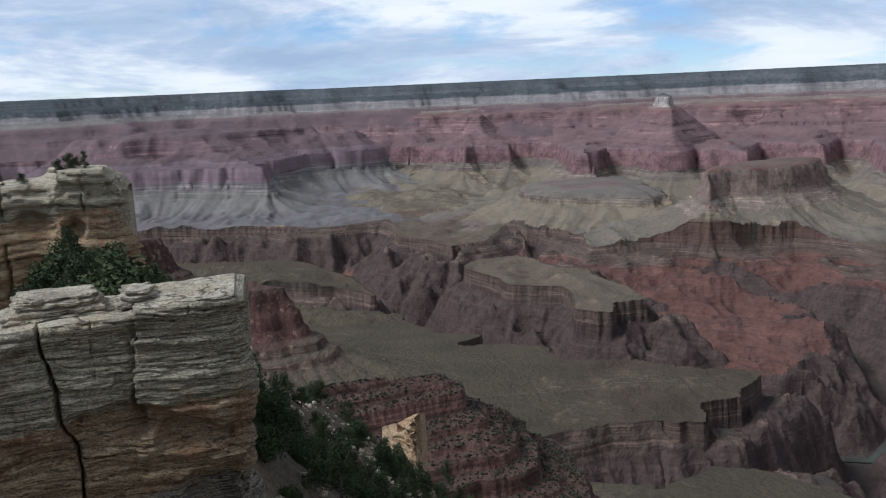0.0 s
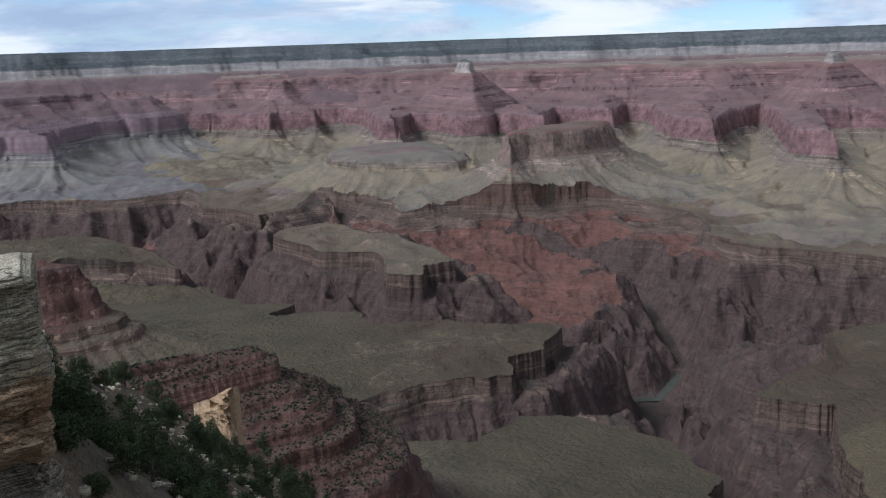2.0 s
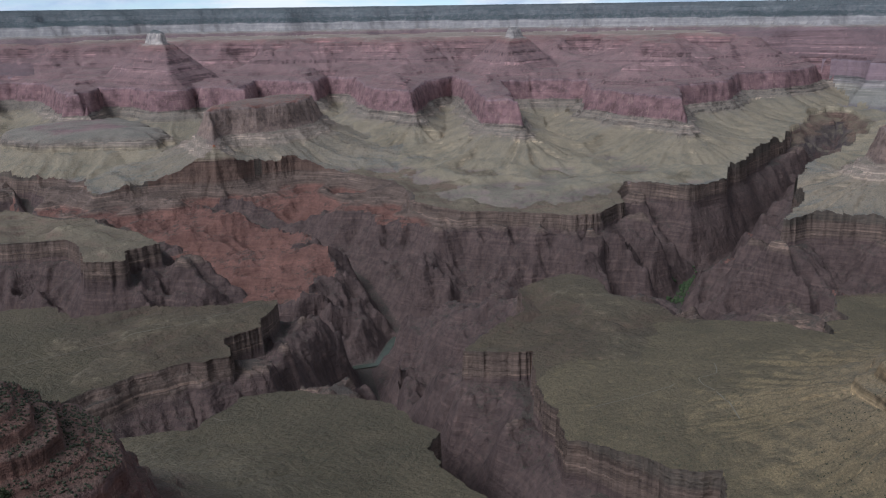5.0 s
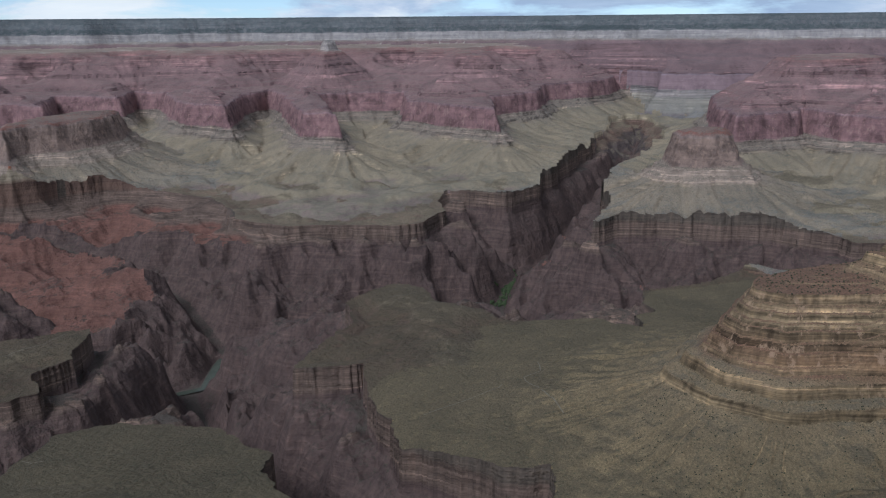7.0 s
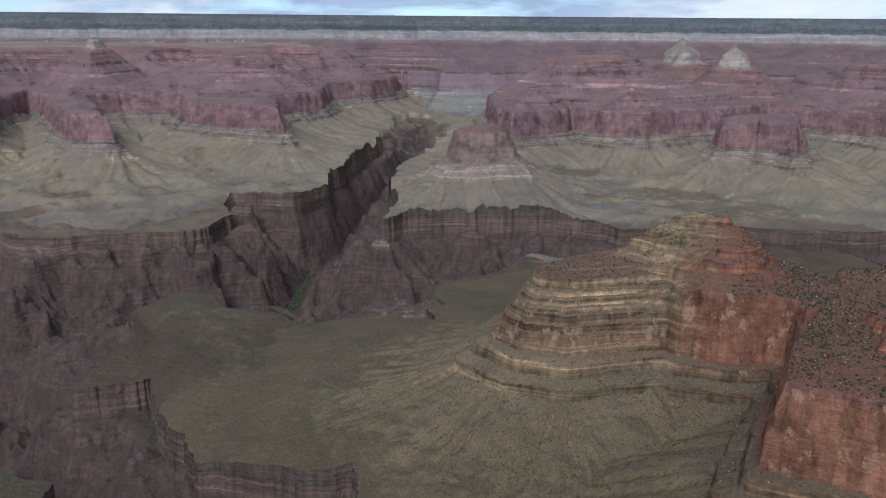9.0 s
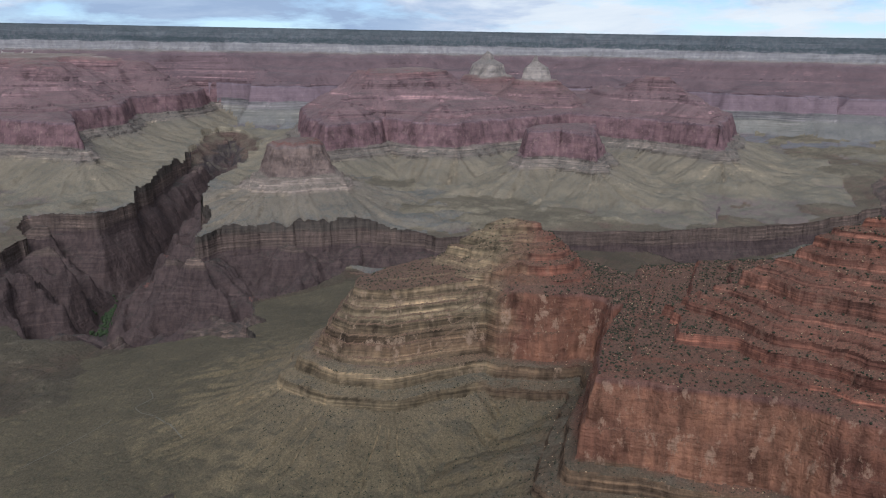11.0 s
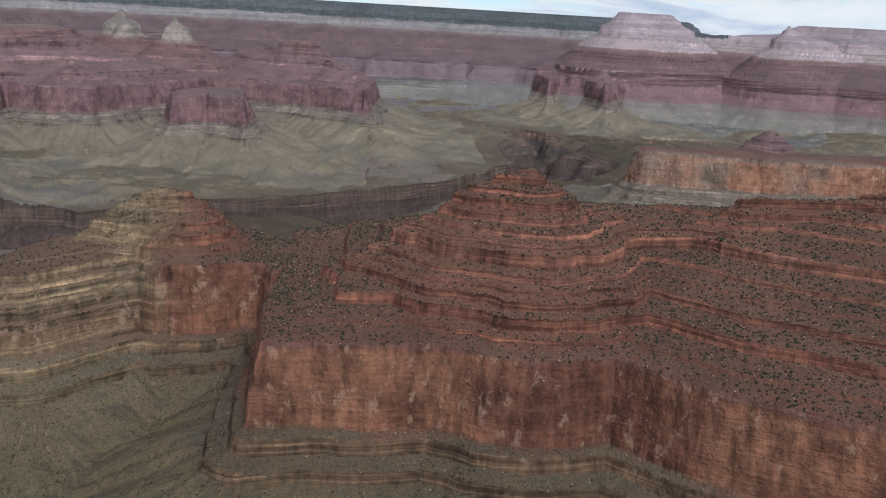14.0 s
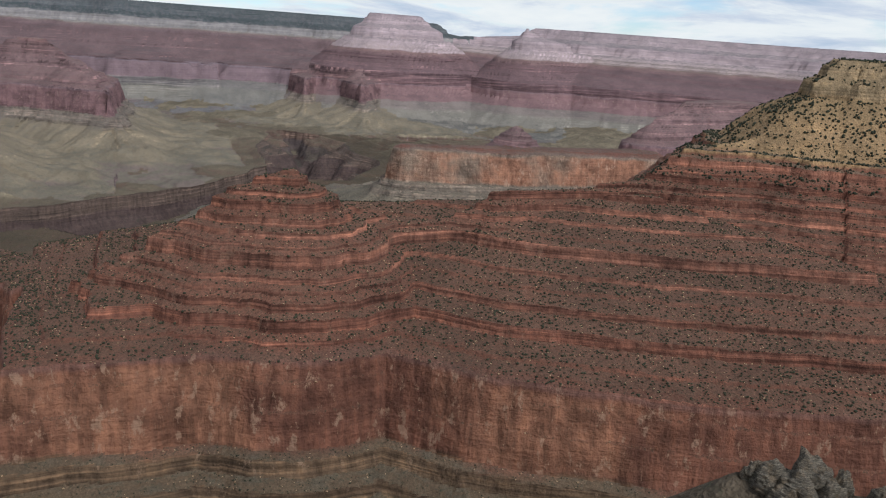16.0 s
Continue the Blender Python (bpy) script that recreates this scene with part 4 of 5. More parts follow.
def ledge(outline, low, high, seed, round_off=0.3, jag=0.22, step=0.35):
    """One bed of rock: a slab with a worn rim, its outline broken at random. Metres."""
    rng = random.Random(seed)
    pts = []
    n = len(outline)
    for i in range(n):
        a, b = outline[i], outline[(i + 1) % n]
        k = max(1, int((b - a).length / step))
        pts += [a.lerp(b, j / k) for j in range(k)]
    m = len(pts)
    mid = sum(pts, Vector((0, 0))) / m
    wave = [0.0] * m
    for _ in range(9):
        amp, freq, ph = rng.uniform(0.2, 1.0), rng.choice((3, 5, 8, 13, 21, 34, 55)), rng.uniform(0, 6.28)
        wave = [w + amp * math.sin(freq * 6.283 * i / m + ph) / 4 for i, w in enumerate(wave)]
    chips = [w * jag + rng.uniform(-0.4, 0.4) * jag for w in wave]
    tall = high - low
    rings = [(low, -round_off * 0.6), (low + tall * 0.2, 0.0), (low + tall * 0.5, 0.02), (high - tall * 0.18, 0.0), (high, -round_off)]
    verts = []
    for z, out in rings:
        for p, c in zip(pts, chips):
            d = (p - mid).normalized()
            q = p + d * (c + out + rng.uniform(-0.05, 0.05))
            verts.append((q.x, q.y, z + rng.uniform(-0.03, 0.03) * tall))
    faces = []
    for k in range(len(rings) - 1):
        for i in range(m):
            j = (i + 1) % m
            faces.append((k * m + i, k * m + j, (k + 1) * m + j, (k + 1) * m + i))
    verts += [(mid.x, mid.y, low), (mid.x, mid.y, high + 0.02)]
    c0, c1 = len(verts) - 2, len(verts) - 1
    t = (len(rings) - 1) * m
    for i in range(m):
        j = (i + 1) % m
        faces += [(c0, j, i), (c1, t + i, t + j)]
    return verts, faces


def outline_of(az0, az1, r0, r1, skew=0.0):
    return [polar(az1 + skew, r0).to_2d(), polar(az1, r1).to_2d(), polar(az0, r1).to_2d(), polar(az0, r0).to_2d()]


def grid_mesh(name, co, mat):
    n, m = co.shape[:2]
    i, j = np.meshgrid(np.arange(n - 1), np.arange(m - 1), indexing="ij")
    f = np.stack([i * m + j, (i + 1) * m + j, (i + 1) * m + j + 1, i * m + j + 1], -1).reshape(-1, 4)
    me = bpy.data.meshes.new(name)
    me.vertices.add(n * m)
    me.vertices.foreach_set("co", co.reshape(-1, 3).ravel())
    me.loops.add(f.size)
    me.loops.foreach_set("vertex_index", f.ravel())
    me.polygons.add(len(f))
    me.polygons.foreach_set("loop_start", np.arange(0, f.size, 4))
    me.update(calc_edges=True)
    me.materials.append(mat)
    return me


def cliffed(label, path, back, top, low, zones, thin, thick, cracks, caves, seed, cell, grain, batter=0.0, cap=None):
    """A bedded cliff: a front that follows path (heading, distance, top), cut by cracks and caves, with a worn top behind it. Plan units.
    zones: (height above which it lies, name, rock). cracks: (heading at top, heading at bottom, width, depth, lower end). caves: (heading, half-width, height, half-height, depth)."""
    rng = np.random.default_rng(seed)
    pts = np.array([(r * math.sin(radians(a)), r * math.cos(radians(a)), z) for a, r, z in path])
    seg = np.hypot(*np.diff(pts[:, :2], axis=0).T)
    run = np.concatenate([[0], np.cumsum(seg)])
    n = int(run[-1] / cell)
    u = np.linspace(0, run[-1], n)
    px, py, pz = (np.interp(u, run, pts[:, k]) for k in range(3))
    soft = np.ones(5) / 5
    tx, ty = np.gradient(px), np.gradient(py)
    tx, ty = np.convolve(np.pad(tx, 2, mode="edge"), soft, "valid"), np.convolve(np.pad(ty, 2, mode="edge"), soft, "valid")
    ln = np.hypot(tx, ty)
    nx, ny = ty / ln, -tx / ln
    flip = np.sign(-(nx * px + ny * py).mean())
    nx, ny = nx * flip, ny * flip
    v = np.arange(0, top - low, cell)
    U, V = np.meshgrid(u, v, indexing="ij")
    Z = pz[:, None] - V * (pz[:, None] - low) / (v[-1] + 1e-6)
    # beds: each set back by its own amount, with a groove under it
    edges, z = [], top + 2
    while z > low - 2:
        edges.append(z)
        z -= rng.uniform(thin, thick)
    edges = np.array(edges[::-1])
    warped = Z + grain * 1.1 * fbm(U, Z * 0.2, grain * 9, 3, seed) + 0.35 * grain * fbm(U, Z, grain * 2, 3, seed + 1)
    k = np.clip(np.searchsorted(edges, warped) - 1, 0, len(edges) - 2)
    t = (warped - edges[k]) / (edges[k + 1] - edges[k])
    step = rng.uniform(-1, 1, len(edges))
    block = np.floor(U / (grain * 7) + 13.7 * k + 0.8 * fbm(U, Z, grain * 5, 2, seed + 2))
    jut = hashed(block, k.astype(float), seed + 3)
    out = grain * (0.42 * step[k] + 0.42 * jut + 0.7 * fbm(U, Z * 1.5, grain * 6, 4, seed + 4) + 0.28 * fbm(U, Z * 2, grain * 1.2, 3, seed + 5))
    out = out - grain * 0.55 * np.exp(-(np.minimum(t, 1 - t) / 0.10) ** 2)
    out = out + grain * 2.0 * fbm(0.12 * U, Z, grain * 11, 3, seed + 12) * np.clip(V / (grain * 3), 0, 1)
    az = np.degrees(np.arctan2(px, py))[:, None] + 0 * Z
    depth_r = np.hypot(px, py).mean()
    for a0, a1, wide, deep, end in cracks:
        f = np.clip((top - Z) / (top - low), 0, 1)
        line = a0 + (a1 - a0) * f + wide * 4.0 * fbm(Z, 0 * Z + seed, grain * 9, 4, seed + 6)
        out = out - deep * np.exp(-((az - line) / (wide * (0.65 + 0.6 * fbm(Z, 0 * Z, grain * 4, 2, seed + 7)))) ** 2) * np.clip((Z - end) / grain + 0.5, 0, 1)
    for a0, half, z0, tall, deep in caves:
        wob = 0.35 * fbm(U, Z, grain * 4, 3, seed + 8)
        d = np.sqrt(((az - a0) / half) ** 2 + ((Z - z0) / tall) ** 2) + wob
        out = out - deep * np.clip(1.25 - d, 0, 0.6) / 0.6
    lean = -batter * (Z - low)
    worn = -grain * 0.9 * np.clip(1 - V / (grain * 1.1), 0, 1) ** 2
    X = px[:, None] + nx[:, None] * (out + lean + worn)
    Y = py[:, None] + ny[:, None] * (out + lean + worn)
    base = polar(float(az.mean()), depth_r, low)
    thing = tagged(new("rock_outcrop"), label, "rock outcrop")
    thing.location = base
    co = np.stack([X, Y, Z], -1) * K - np.array(base)
    zones = list(zones) + [(low - 99, "", None)]
    mean_z = Z.mean(0)
    for (floor_z, name, rock), above in zip(zones[:-1], [9e9] + [q[0] for q in zones[:-2]]):
        rows = np.flatnonzero((mean_z <= above) & (mean_z >= floor_z))
        if len(rows) > 2:
            part(name, grid_mesh(name, co[:, rows[0]:min(rows[-1] + 2, len(v))], rock), thing)
    # the top runs back from the edge
    w = np.linspace(0, 1, 26) ** 1.4
    ex, ey = X[:, 0], Y[:, 0]
    far = 1 + back / np.hypot(px, py)
    bx, by = px * far, py * far
    TX, TY = ex[:, None] + (bx - ex)[:, None] * w, ey[:, None] + (by - ey)[:, None] * w
    TZ = pz[:, None] + grain * 0.5 * fbm(TX, TY, grain * 5, 4, seed + 9) * np.clip(w * 6, 0, 1) - 0.0 * w - np.where(w > 0.93, grain * 14 * (w - 0.93) / 0.07, 0)
    part("top_ledge", grid_mesh("top_ledge", np.stack([TX, TY, TZ], -1) * K - np.array(base), cap or limestone_top), thing)
    return thing


cliffed("layered grey limestone outcrop with dark cracks at the rim",
        [(-46, 57.4, -13.4), (-30, 57.6, -13.4), (-26.3, 57.5, -13.3), (-20.9, 57.5, -13.2), (-20.5, 57.0, -12.7), (-16, 56.6, -12.3), (-13.9, 57.0, -12.2), (-13.2, 58.0, -12.6), (-13.1, 60.0, -13.4), (-13.6, 63, -14.6)],
        9.0, -12.2, -44, [(-19.6, "grey_face", limestone), (-25.5, "tan_face", limestone_warm), (-60, "dark_face", limestone_dark)], 0.22, 0.75,
        [(-26.3, -21.0, 0.15, 1.6, -40), (-20.75, -20.9, 0.10, 1.3, -20.5), (-23.0, -23.3, 0.05, 0.4, -17), (-17.0, -16.4, 0.04, 0.35, -16)],
        [(-22.0, 3.0, -19.9, 1.1, 1.5), (-17.5, 1.7, -21.3, 1.0, 1.7), (-25.5, 2.2, -21.6, 0.9, 0.9), (-14.5, 1.2, -21.8, 0.9, 1.2), (-15.5, 2.5, -25.5, 1.6, 1.6)], 11, 0.085, 0.42)
cliffed("pale layered limestone outcrop with trees on top",
        [(-36, 262, -21.5), (-28, 259, -20.5), (-25.2, 257, -19.4), (-24.8, 255, -18.4), (-24.5, 253, -16.4), (-22.6, 251, -15.9), (-21.2, 251, -16.0), (-20.7, 252, -17.6), (-20.0, 255, -20.5), (-19.7, 260, -23), (-20.2, 272, -27)],
        30, -16, -62, [(-29.5, "grey_face", limestone), (-80, "tan_face", limestone_warm)], 0.9, 3.4,
        [(-27.4, -27.2, 0.07, 5, -60), (-24.75, -24.5, 0.09, 6, -60), (-23.0, -22.6, 0.04, 2, -30)], [(-23.6, 0.7, -32, 3, 4), (-26, 0.8, -30, 3, 4)], 21, 0.5, 1.9, 0.06)
cliffed("tan sandstone tower on the wooded slope",
        [(-4.7, 618, -248), (-4.1, 602, -240), (-3.6, 592, -235), (-3.0, 587, -230), (-2.4, 584, -227), (-1.9, 586, -227), (-1.6, 594, -229), (-1.5, 606, -233), (-1.6, 618, -240)],
        18, -227, -320, [(-400, "tan_face", limestone_warm)], 2.0, 6.5, [(-2.9, -2.7, 0.04, 3, -300)], [(-2.2, 0.25, -246, 4, 4)], 31, 1.1, 3.4, 0.08, limestone_warm)


def slab(label, az0, az1, r0, r1, low, high, rock, seed):
    base = polar(0.5 * (az0 + az1), 0.5 * (r0 + r1), low)
    thing = tagged(new("rock_slab"), label, "rock slab", "loose slabs on the outcrop")
    thing.location = base
    z, k = low, 0
    while z < high - 0.01:
        t = min(0.42, high - z)
        verts, faces = ledge(outline_of(az0 + 0.25 * k, az1 - 0.25 * k, r0 + 0.2 * k, r1 - 0.2 * k), z * K, (z + t) * K, seed + k, 0.12, 0.16, 0.2)
        part("ledge", mesh_of("ledge", [Vector(v) - base for v in verts], faces, rock), thing)
        z, k = z + t, k + 1


slab("long pale limestone slab lying on the outcrop", -27.6, -21.9, 60.0, 65.0, -13.55, -12.0, limestone_top, 3)
slab("small pale limestone slab perched on the outcrop", -21.2, -18.7, 59.6, 63.0, -13.1, -11.9, limestone_top, 4)


# ---- trees ----
def clump(verts, faces, centre, radius, flat, rng, leaves):
    """Small leaf facets scattered over a rounded tuft."""
    for _ in range(leaves):
        d = Vector((rng.gauss(0, 1), rng.gauss(0, 1), rng.gauss(0, 1))).normalized()
        p = centre + Vector((d.x, d.y, d.z * flat)) * radius * rng.uniform(0.55, 1.05)
        u = Vector((rng.gauss(0, 1), rng.gauss(0, 1), rng.gauss(0, 0.6))).normalized()
        v = d.cross(u)
        s = radius * rng.uniform(0.13, 0.27)
        k = len(verts)
        verts += [p + u * s, p + v * s * 0.55 + d * s * 0.3, p - u * s, p - v * s * 0.55 + d * s * 0.3]
        faces += [(k, k + 1, k + 2), (k, k + 2, k + 3)]


def limb(verts, faces, a, b, ra, rb):
    d = (b - a).normalized()
    u = d.orthogonal().normalized()
    v = d.cross(u)
    k = len(verts)
    for p, r in ((a, ra), (b, rb)):
        for i in range(6):
            t = i * math.pi / 3
            verts.append(p + (u * math.cos(t) + v * math.sin(t)) * r)
    for i in range(6):
        j = (i + 1) % 6
        faces.append((k + i, k + j, k + 6 + j, k + 6 + i))
    faces.append(tuple(k + 6 + i for i in range(6)))


def make_tree(seed, tall, wide, leaf, tufts, leaves, name="pine_tree", label="dark green juniper tree on the rocky slope", category="tree"):
    rng = random.Random(seed)
    thing = tagged(new(name), label, category, "trees on the rim slope")
    wood_v, wood_f, leaf_v, leaf_f = [], [], [], []
    lean = Vector((rng.uniform(-0.12, 0.12) * tall, rng.uniform(-0.12, 0.12) * tall, 0))
    knots = [lean * t + Vector((0, 0, tall * 0.85 * t - 0.15 * (t == 0))) for t in (0, 0.25, 0.5, 0.75, 1)]
    for i in range(4):
        limb(wood_v, wood_f, knots[i], knots[i + 1], tall * (0.035 - 0.007 * i), tall * (0.028 - 0.007 * i))
    for i in range(tufts):
        t = 0.18 + 0.82 * (i + rng.random()) / tufts
        spread = wide * (0.95 - 0.75 * t ** 1.6) * rng.uniform(0.3, 0.95)
        a = rng.uniform(0, 6.28)
        start = lean * (t * 0.8) + Vector((0, 0, tall * 0.8 * t * 0.85))
        end = lean * t + Vector((math.cos(a) * spread, math.sin(a) * spread, tall * t * 0.95))
        limb(wood_v, wood_f, start, end, tall * 0.012, tall * 0.005)
        clump(leaf_v, leaf_f, end, wide * rng.uniform(0.30, 0.46), 0.8, rng, leaves)
    part("trunk", mesh_of("trunk", wood_v, wood_f, bark), thing)
    part("crown", mesh_of("crown", leaf_v, leaf_f, leaf), thing)
    return thing


def at_place(thing, p, turn, size):
    return copy_thing(thing, Matrix.Translation(p) @ Matrix.Rotation(turn, 4, "Z") @ Matrix.Diagonal((size, size, size, 1)))


protos = [make_tree(40, 4.2, 1.5, juniper, 24, 64), make_tree(41, 3.4, 1.7, juniper, 22, 64), make_tree(42, 5.0, 1.3, juniper, 26, 64), make_tree(43, 2.6, 1.6, juniper, 20, 64)]
bush_protos = [make_tree(50, 1.7, 1.5, bush_leaf, 22, 80, "bush", "low green bush behind the limestone ledge", "bush"),
               make_tree(51, 1.3, 1.6, juniper, 20, 80, "bush", "low dark green bush on the rim slope", "bush")]


def along(crest, f):
    """A place along a crest line, and the way across it."""
    p = np.array([c[:2] for c in crest], float)
    run = np.concatenate([[0], np.cumsum(np.hypot(*np.diff(p, axis=0).T))])
    d = f * run[-1]
    k = min(int(np.searchsorted(run, d, "right")) - 1, len(p) - 2)
    w = (d - run[k]) / (run[k + 1] - run[k])
    way = (p[k + 1] - p[k]) / np.hypot(*(p[k + 1] - p[k]))
    return p[k] + (p[k + 1] - p[k]) * w, np.array([way[1], -way[0]])


def plant_slope():
    rng = random.Random(77)
    xy = []
    for _ in range(215):
        p, side = along(HUMPS[1][0][1:], rng.random() ** 0.9)
        q = p + side * rng.uniform(-18, 95)
        xy.append((float(q[0]), float(q[1])))
    for _ in range(70):
        p, side = along([(-44, 105), (-52, 254)], rng.random())
        q = p + side * rng.uniform(-6, 56)
        xy.append((float(q[0]), float(q[1])))
    for (x, y), h in zip(xy, height_at(xy)):
        proto = rng.choice(protos) if rng.random() < 0.8 else bush_protos[1]
        far = math.hypot(x, y)
        at_place(proto, (x * K, y * K, h * K - 0.1), rng.uniform(0, 6.28), rng.uniform(0.8, 1.5) * min(1.25, 0.62 + far / 700))


def plant_ledge():
    rng = random.Random(78)
    xy = []
    for _ in range(34):
        p, side = along(HUMPS[0][0][1:4], rng.random())
        q = p + side * rng.uniform(-26, 13)
        xy.append((float(q[0]), float(q[1])))
    for (x, y), h in zip(xy, height_at(xy)):
        near = math.hypot(x, y) < 150
        proto = rng.choice(bush_protos) if near else rng.choice(protos)
        at_place(proto, (x * K, y * K, h * K - 0.1), rng.uniform(0, 6.28), rng.uniform(0.8, 1.3))
    patch = []
    for _ in range(75):
        a, r = radians(rng.uniform(-29, -18.6)), rng.uniform(85, 245)
        patch.append((r * math.sin(a), r * math.cos(a)))
    for (x, y), h in zip(patch, height_at(patch)):
        at_place(rng.choice(bush_protos), (x * K, y * K, h * K - 0.15), rng.uniform(0, 6.28), rng.uniform(0.9, 1.9))
    patch = [(rng.uniform(-36, -6), rng.uniform(92, 215)) for _ in range(60)]
    for (x, y), h in zip(patch, height_at(patch)):
        at_place(rng.choice(bush_protos + protos[3:]), (x * K, y * K, h * K - 0.15), rng.uniform(0, 6.28), rng.uniform(0.5, 1.1))
    for az, r, z, size in ((-23.9, 262, -16.9, 0.5), (-23.3, 262, -16.5, 0.62), (-22.9, 264, -16.5, 0.62), (-22.4, 262, -16.6, 0.5), (-26.0, 268, -19.9, 0.55), (-27.2, 268, -20.6, 0.5), (-28.5, 268, -20.9, 0.5)):
        at_place(rng.choice(protos), polar(az, r, z), rng.uniform(0, 6.28), size)


plant_slope()
plant_ledge()
for proto in protos + bush_protos:
    for ob in (*proto.children_recursive, proto):
        bpy.data.objects.remove(ob)

# ---- shrubs dotted over the ridges ----
def ico():
    t = (1 + 5 ** 0.5) / 2
    v = [(-1, t, 0), (1, t, 0), (-1, -t, 0), (1, -t, 0), (0, -1, t), (0, 1, t), (0, -1, -t), (0, 1, -t), (t, 0, -1), (t, 0, 1), (-t, 0, -1), (-t, 0, 1)]
    f = [(0, 11, 5), (0, 5, 1), (0, 1, 7), (0, 7, 10), (0, 10, 11), (1, 5, 9), (5, 11, 4), (11, 10, 2), (10, 7, 6), (7, 1, 8),
         (3, 9, 4), (3, 4, 2), (3, 2, 6), (3, 6, 8), (3, 8, 9), (4, 9, 5), (2, 4, 11), (6, 2, 10), (8, 6, 7), (9, 8, 1)]
    return np.array(v, float) / np.linalg.norm(v[0]), np.array(f)


def scatter(name, label, category, count, az, r, low, high, sizes, mat, steepest, flat=0.8, seed=1):
    g = np.random.default_rng(seed)
    a = np.radians(g.uniform(*az, count))
    d = np.sqrt(g.uniform(r[0] ** 2, r[1] ** 2, count))
    x, y = d * np.sin(a), d * np.cos(a)
    patchy = fbm(x, y, 160, 3, 91) + 0.5 * g.normal(size=count)
    h, own = land(x, y)
    hx, hy = land(x + 3, y)[0], land(x, y + 3)[0]
    slope = np.hypot(hx - h, hy - h) / 3
    bed = h - 0.0146 * x - 0.0136 * y
    keep = (slope < steepest) & (bed > low) & (bed < high) & (patchy > -0.25)
    x, y, h = x[keep], y[keep], h[keep]
    n = len(x)
    v, f = ico()
    size = g.uniform(*sizes, n) * g.uniform(0.6, 1.0, n)
    jig = g.uniform(0.6, 1.25, (n, 12, 1))
    co = v[None] * jig * size[:, None, None]
    co[:, :, 2] = co[:, :, 2] * flat + 0.45 * size[:, None]
    co = (co + np.stack([x, y, h], 1)[:, None, :]) * K
    tris = (f[None] + (np.arange(n) * 12)[:, None, None]).reshape(-1, 3)
    me = bpy.data.meshes.new(name)
    me.vertices.add(n * 12)
    me.vertices.foreach_set("co", co.ravel())
    me.loops.add(tris.size)
    me.loops.foreach_set("vertex_index", tris.ravel())
    me.polygons.add(len(tris))
    me.polygons.foreach_set("loop_start", np.arange(0, tris.size, 3))
    me.update(calc_edges=True)
    me.materials.append(mat)
    tagged(new(name, me), label, category, kind="stuff")


scatter("shrubs", "dark shrubs dotted over the red ridge", "shrub", 40000, (78, 142), (1150, 2500), -600, -20, (0.9, 3.5), shrub_leaf, 1.15, seed=4)
scatter("shrubs", "dark trees on the pale upper slope", "shrub", 16000, (118, 142), (1100, 3000), -330, 60, (2.2, 5.2), shrub_leaf, 2.2, 1.1, seed=14)
scatter("shrubs", "dark shrubs on the tan spur", "shrub", 5000, (60, 84), (1450, 2300), -600, -400, (1.4, 3.2), shrub_leaf, 0.9, seed=5)
scatter("shrubs", "small shrubs on the grey slopes", "shrub", 12000, (58, 135), (1050, 1900), -960, -740, (1.0, 2.4), shrub_leaf, 1.0, seed=6)
scatter("shrubs", "dark shrubs on the stepped red ridge", "shrub", 17000, (-16, 14), (800, 1350), -600, -330, (1.3, 2.9), shrub_leaf, 1.0, seed=7)
scatter("trees", "bright green cottonwoods beside the creek in the gorge", "tree", 1500, (47.0, 49.4), (4150, 4650), -1430, -1340, (5, 12), creek_leaf, 1.2, 1.0, seed=21)
scatter("trees", "green thicket in the side canyon below the bench", "tree", 1500, (19.5, 23.5), (2280, 2560), -1270, -1090, (2.0, 5.0), creek_leaf, 1.4, 1.0, seed=22)
scatter("boulders", "pale rubble scattered on the slopes", "boulder", 7000, (78, 142), (1000, 2300), -900, -60, (0.8, 2.4), limestone_warm, 1.2, 0.7, seed=8)
scatter("boulders", "pale rubble on the wooded slope", "boulder", 2600, (-16, 6), (90, 640), -330, -30, (0.4, 1.7), limestone_top, 2.0, 0.7, seed=9)

# ---- rocks on the step below the rim ----
def boulder(label, p, wide, tall, seed, mat):
    """A weathered upright rock: a broken lump with flat facets."""
    bm = bmesh.new()
    bmesh.ops.create_icosphere(bm, subdivisions=4, radius=1.0)
    off = Vector((seed * 3.7, seed * 1.9, 0))
    for v in bm.verts:
        c = v.co.copy()
        n = noise.hetero_terrain(c * 1.3 + off, 0.8, 2.0, 5, 0.7) * 0.22
        steps = 0.12 * noise.noise(Vector((c.x * 1.5, c.y * 1.5, c.z * 7)) + off)
        v.co = Vector((c.x * wide, c.y * wide, c.z * tall)) * (0.75 + n + steps)
    me = bpy.data.meshes.new("rock")
    bm.to_mesh(me)
    bm.free()
    me.materials.append(mat)
    ob = tagged(new("rock", me), label, "rock", "rocks below the rim")
    ob.location = p


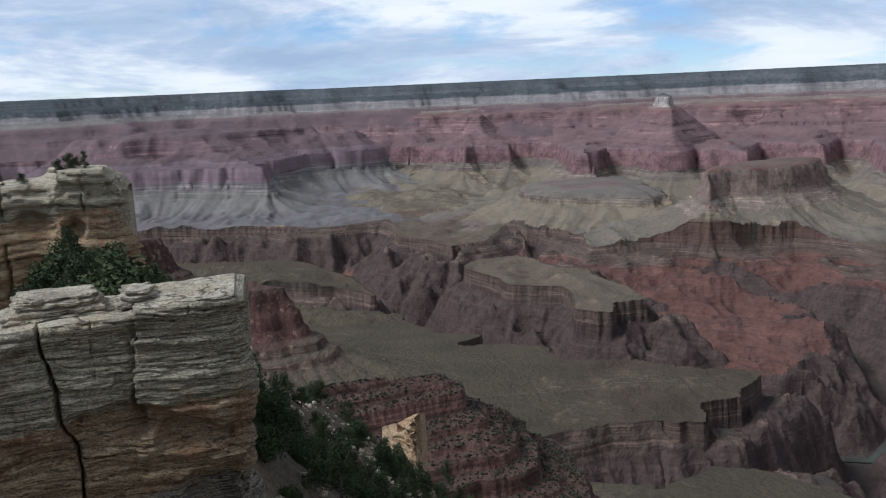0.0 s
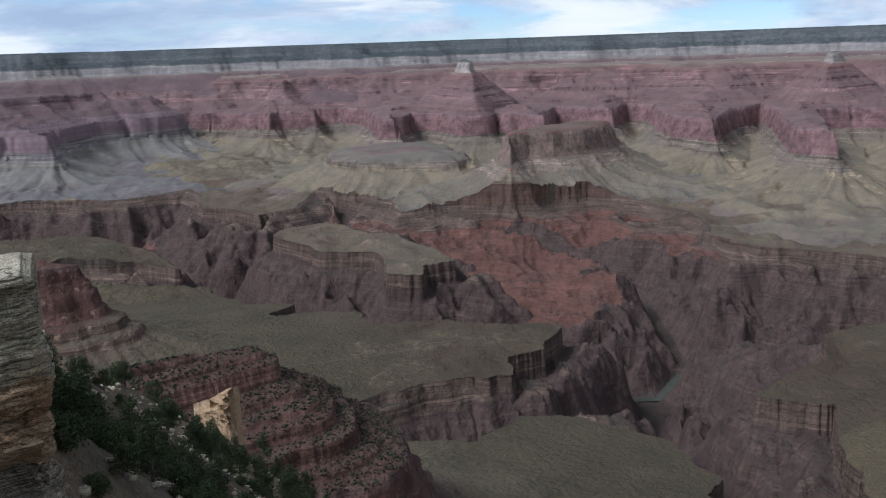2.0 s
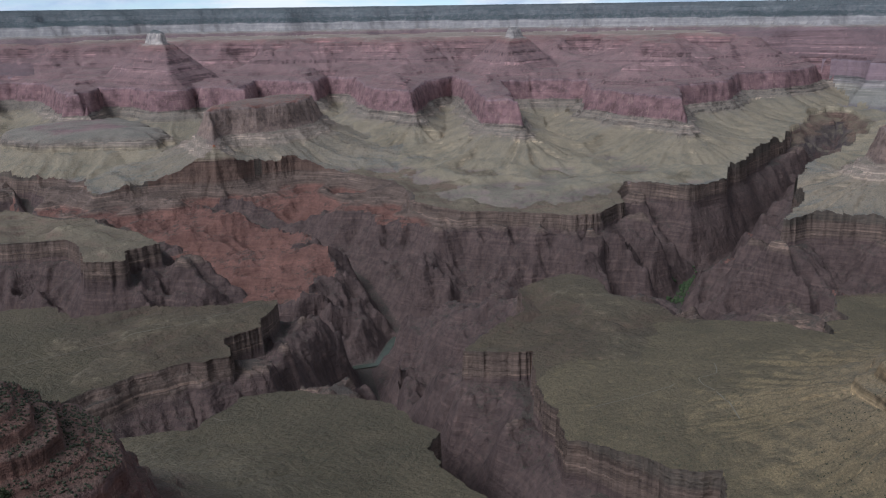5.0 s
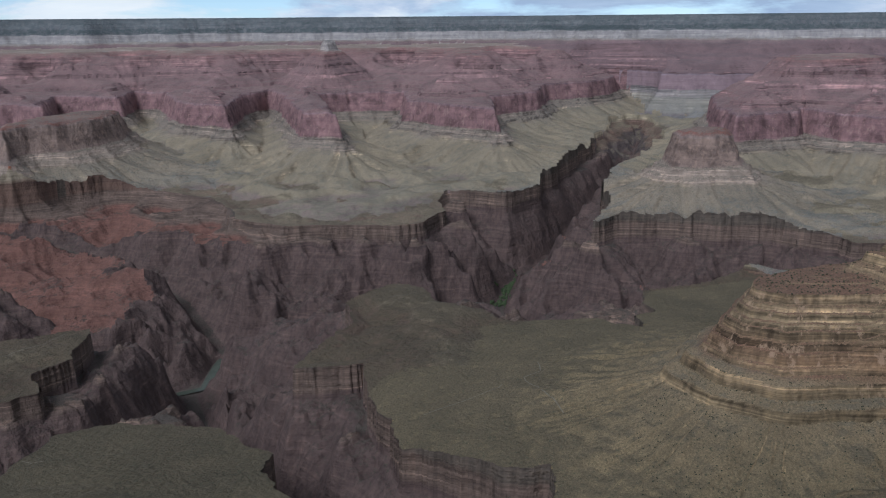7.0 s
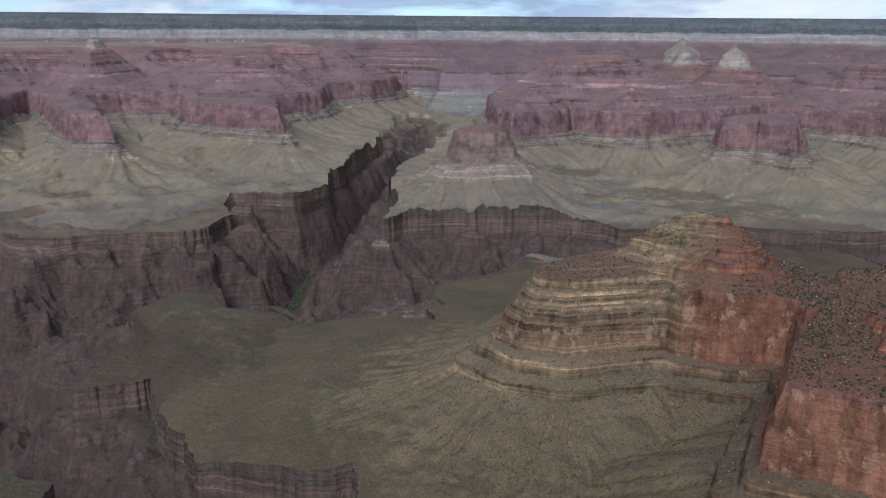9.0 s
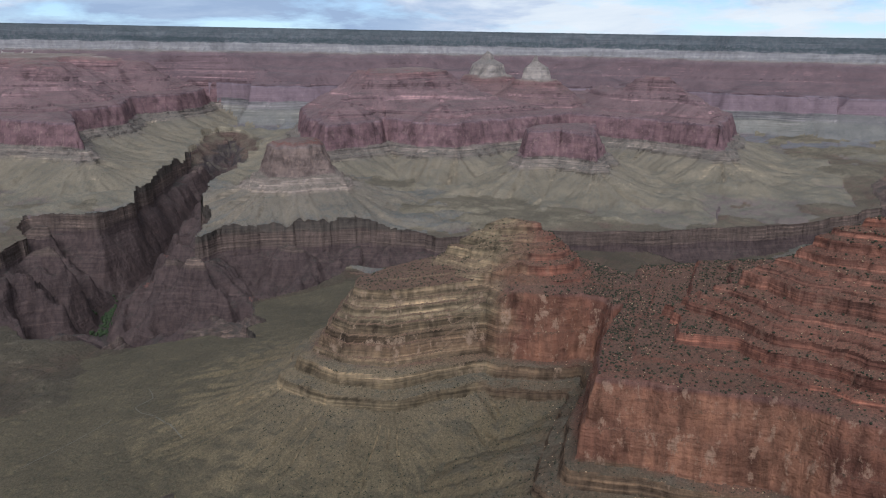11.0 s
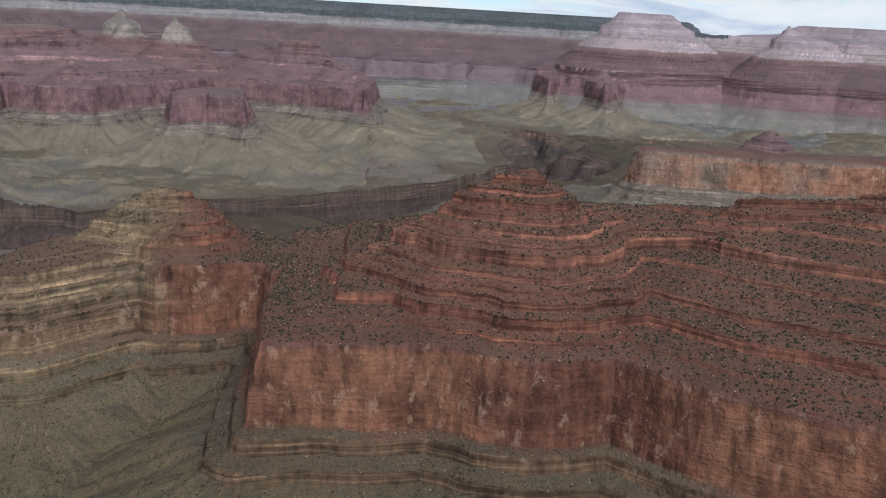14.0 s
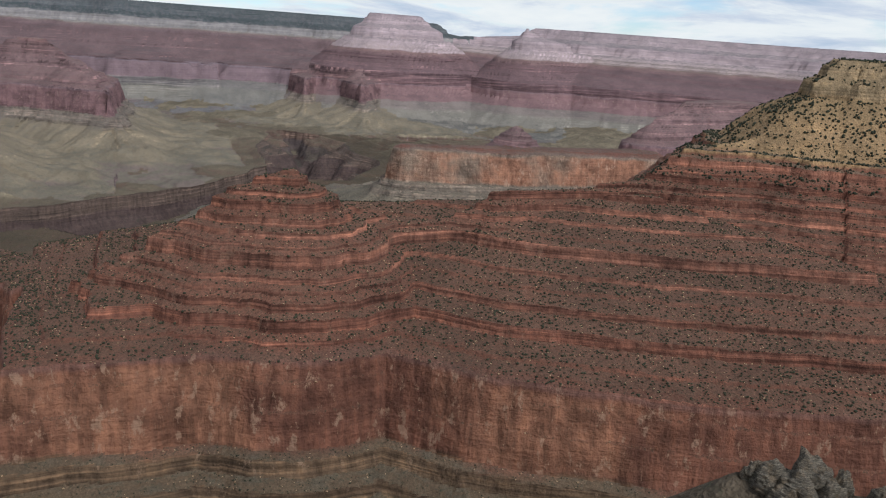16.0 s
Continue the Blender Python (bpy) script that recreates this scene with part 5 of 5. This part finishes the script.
for k, (az, r, wide, tall, mat, label) in enumerate((
        (132.6, 226, 1.1, 1.6, rim_rubble, "low dark weathered rock below the rim"),
        (133.6, 224, 1.7, 2.3, rim_rubble, "pointed grey weathered rock below the rim"),
        (134.7, 219, 1.5, 2.4, rim_rubble, "dark pitted rock between taller lumps"),
        (135.5, 223, 2.3, 2.8, rim_rubble, "broad pitted rock lump below the rim"),
        (136.3, 226, 2.2, 3.4, rim_rubble, "tallest grey rock lump below the rim"),
        (137.5, 222, 1.5, 3.0, rim_rubble, "upright grey rock pillar below the rim"),
        (138.0, 225, 1.0, 2.6, rim_rubble, "thin dark rock fin below the rim"),
        (138.5, 213, 1.2, 2.3, limestone_top, "sunlit tan rock block below the rim"),
        (139.4, 217, 1.5, 2.2, limestone_warm, "tan broken rock below the rim"),
        (140.6, 222, 1.8, 3.0, rim_rubble, "dark weathered rock beside a bush"))):
    x, y = r * math.sin(radians(az)), r * math.cos(radians(az))
    h = float(height_at([(x, y)])[0])
    boulder(label, (x * K, y * K, h * K), wide, tall, k, mat)


# ---- river and trails ----
def ribbon(name, label, category, pts, width, lift, mat, flat=None):
    dense = []
    for a, b in zip(pts, pts[1:]):
        n = max(2, int(math.dist(a, b) / 25))
        dense += [(a[0] + (b[0] - a[0]) * i / n, a[1] + (b[1] - a[1]) * i / n) for i in range(n)]
    p = np.array(dense)
    p = p + np.stack([10 * fbm(p[:, 0], p[:, 1], 120, 3, 95), 10 * fbm(p[:, 0], p[:, 1], 120, 3, 96)], 1)
    t = np.gradient(p, axis=0)
    t /= np.linalg.norm(t, axis=1, keepdims=True)
    side = np.stack([-t[:, 1], t[:, 0]], 1) * width / 2
    verts = []
    for q in (p - side, p, p + side):
        z = height_at(q) if flat is None else flat + 0.0146 * q[:, 0] + 0.0136 * q[:, 1]
        verts.append(np.column_stack([q, z + lift]) * K)
    n = len(p)
    faces = [(k * n + i, k * n + i + 1, (k + 1) * n + i + 1, (k + 1) * n + i) for k in (0, 1) for i in range(n - 1)]
    tagged(new(name, mesh_of(name, np.concatenate(verts), faces, mat)), label, category, kind="structure")


ribbon("river", "silty green river at the bottom of the gorge", "river", [n[:2] for n in RIVER], 34, 3, river_water, -1418)
ribbon("trail", "pale footpath across the grey bench", "trail", [(60, 2480), (170, 2514), (391, 2601), (739, 2630), (989, 2725)], 3.5, 1.2, trail_dust)
ribbon("trail", "short pale footpath on the bench", "trail", [(500, 2010), (522, 1938), (549, 1860), (600, 1850)], 3.5, 1.2, trail_dust)
ribbon("trail", "winding pale footpath on the bench", "trail", [(1330, 1440), (1391, 1428), (1557, 1387), (1600, 1400)], 3, 1.2, trail_dust)
ribbon("trail", "winding pale footpath on the bench", "trail", [(1760, 1420), (1712, 1375), (1650, 1380), (1597, 1289), (1503, 1126)], 3, 1.2, trail_dust)
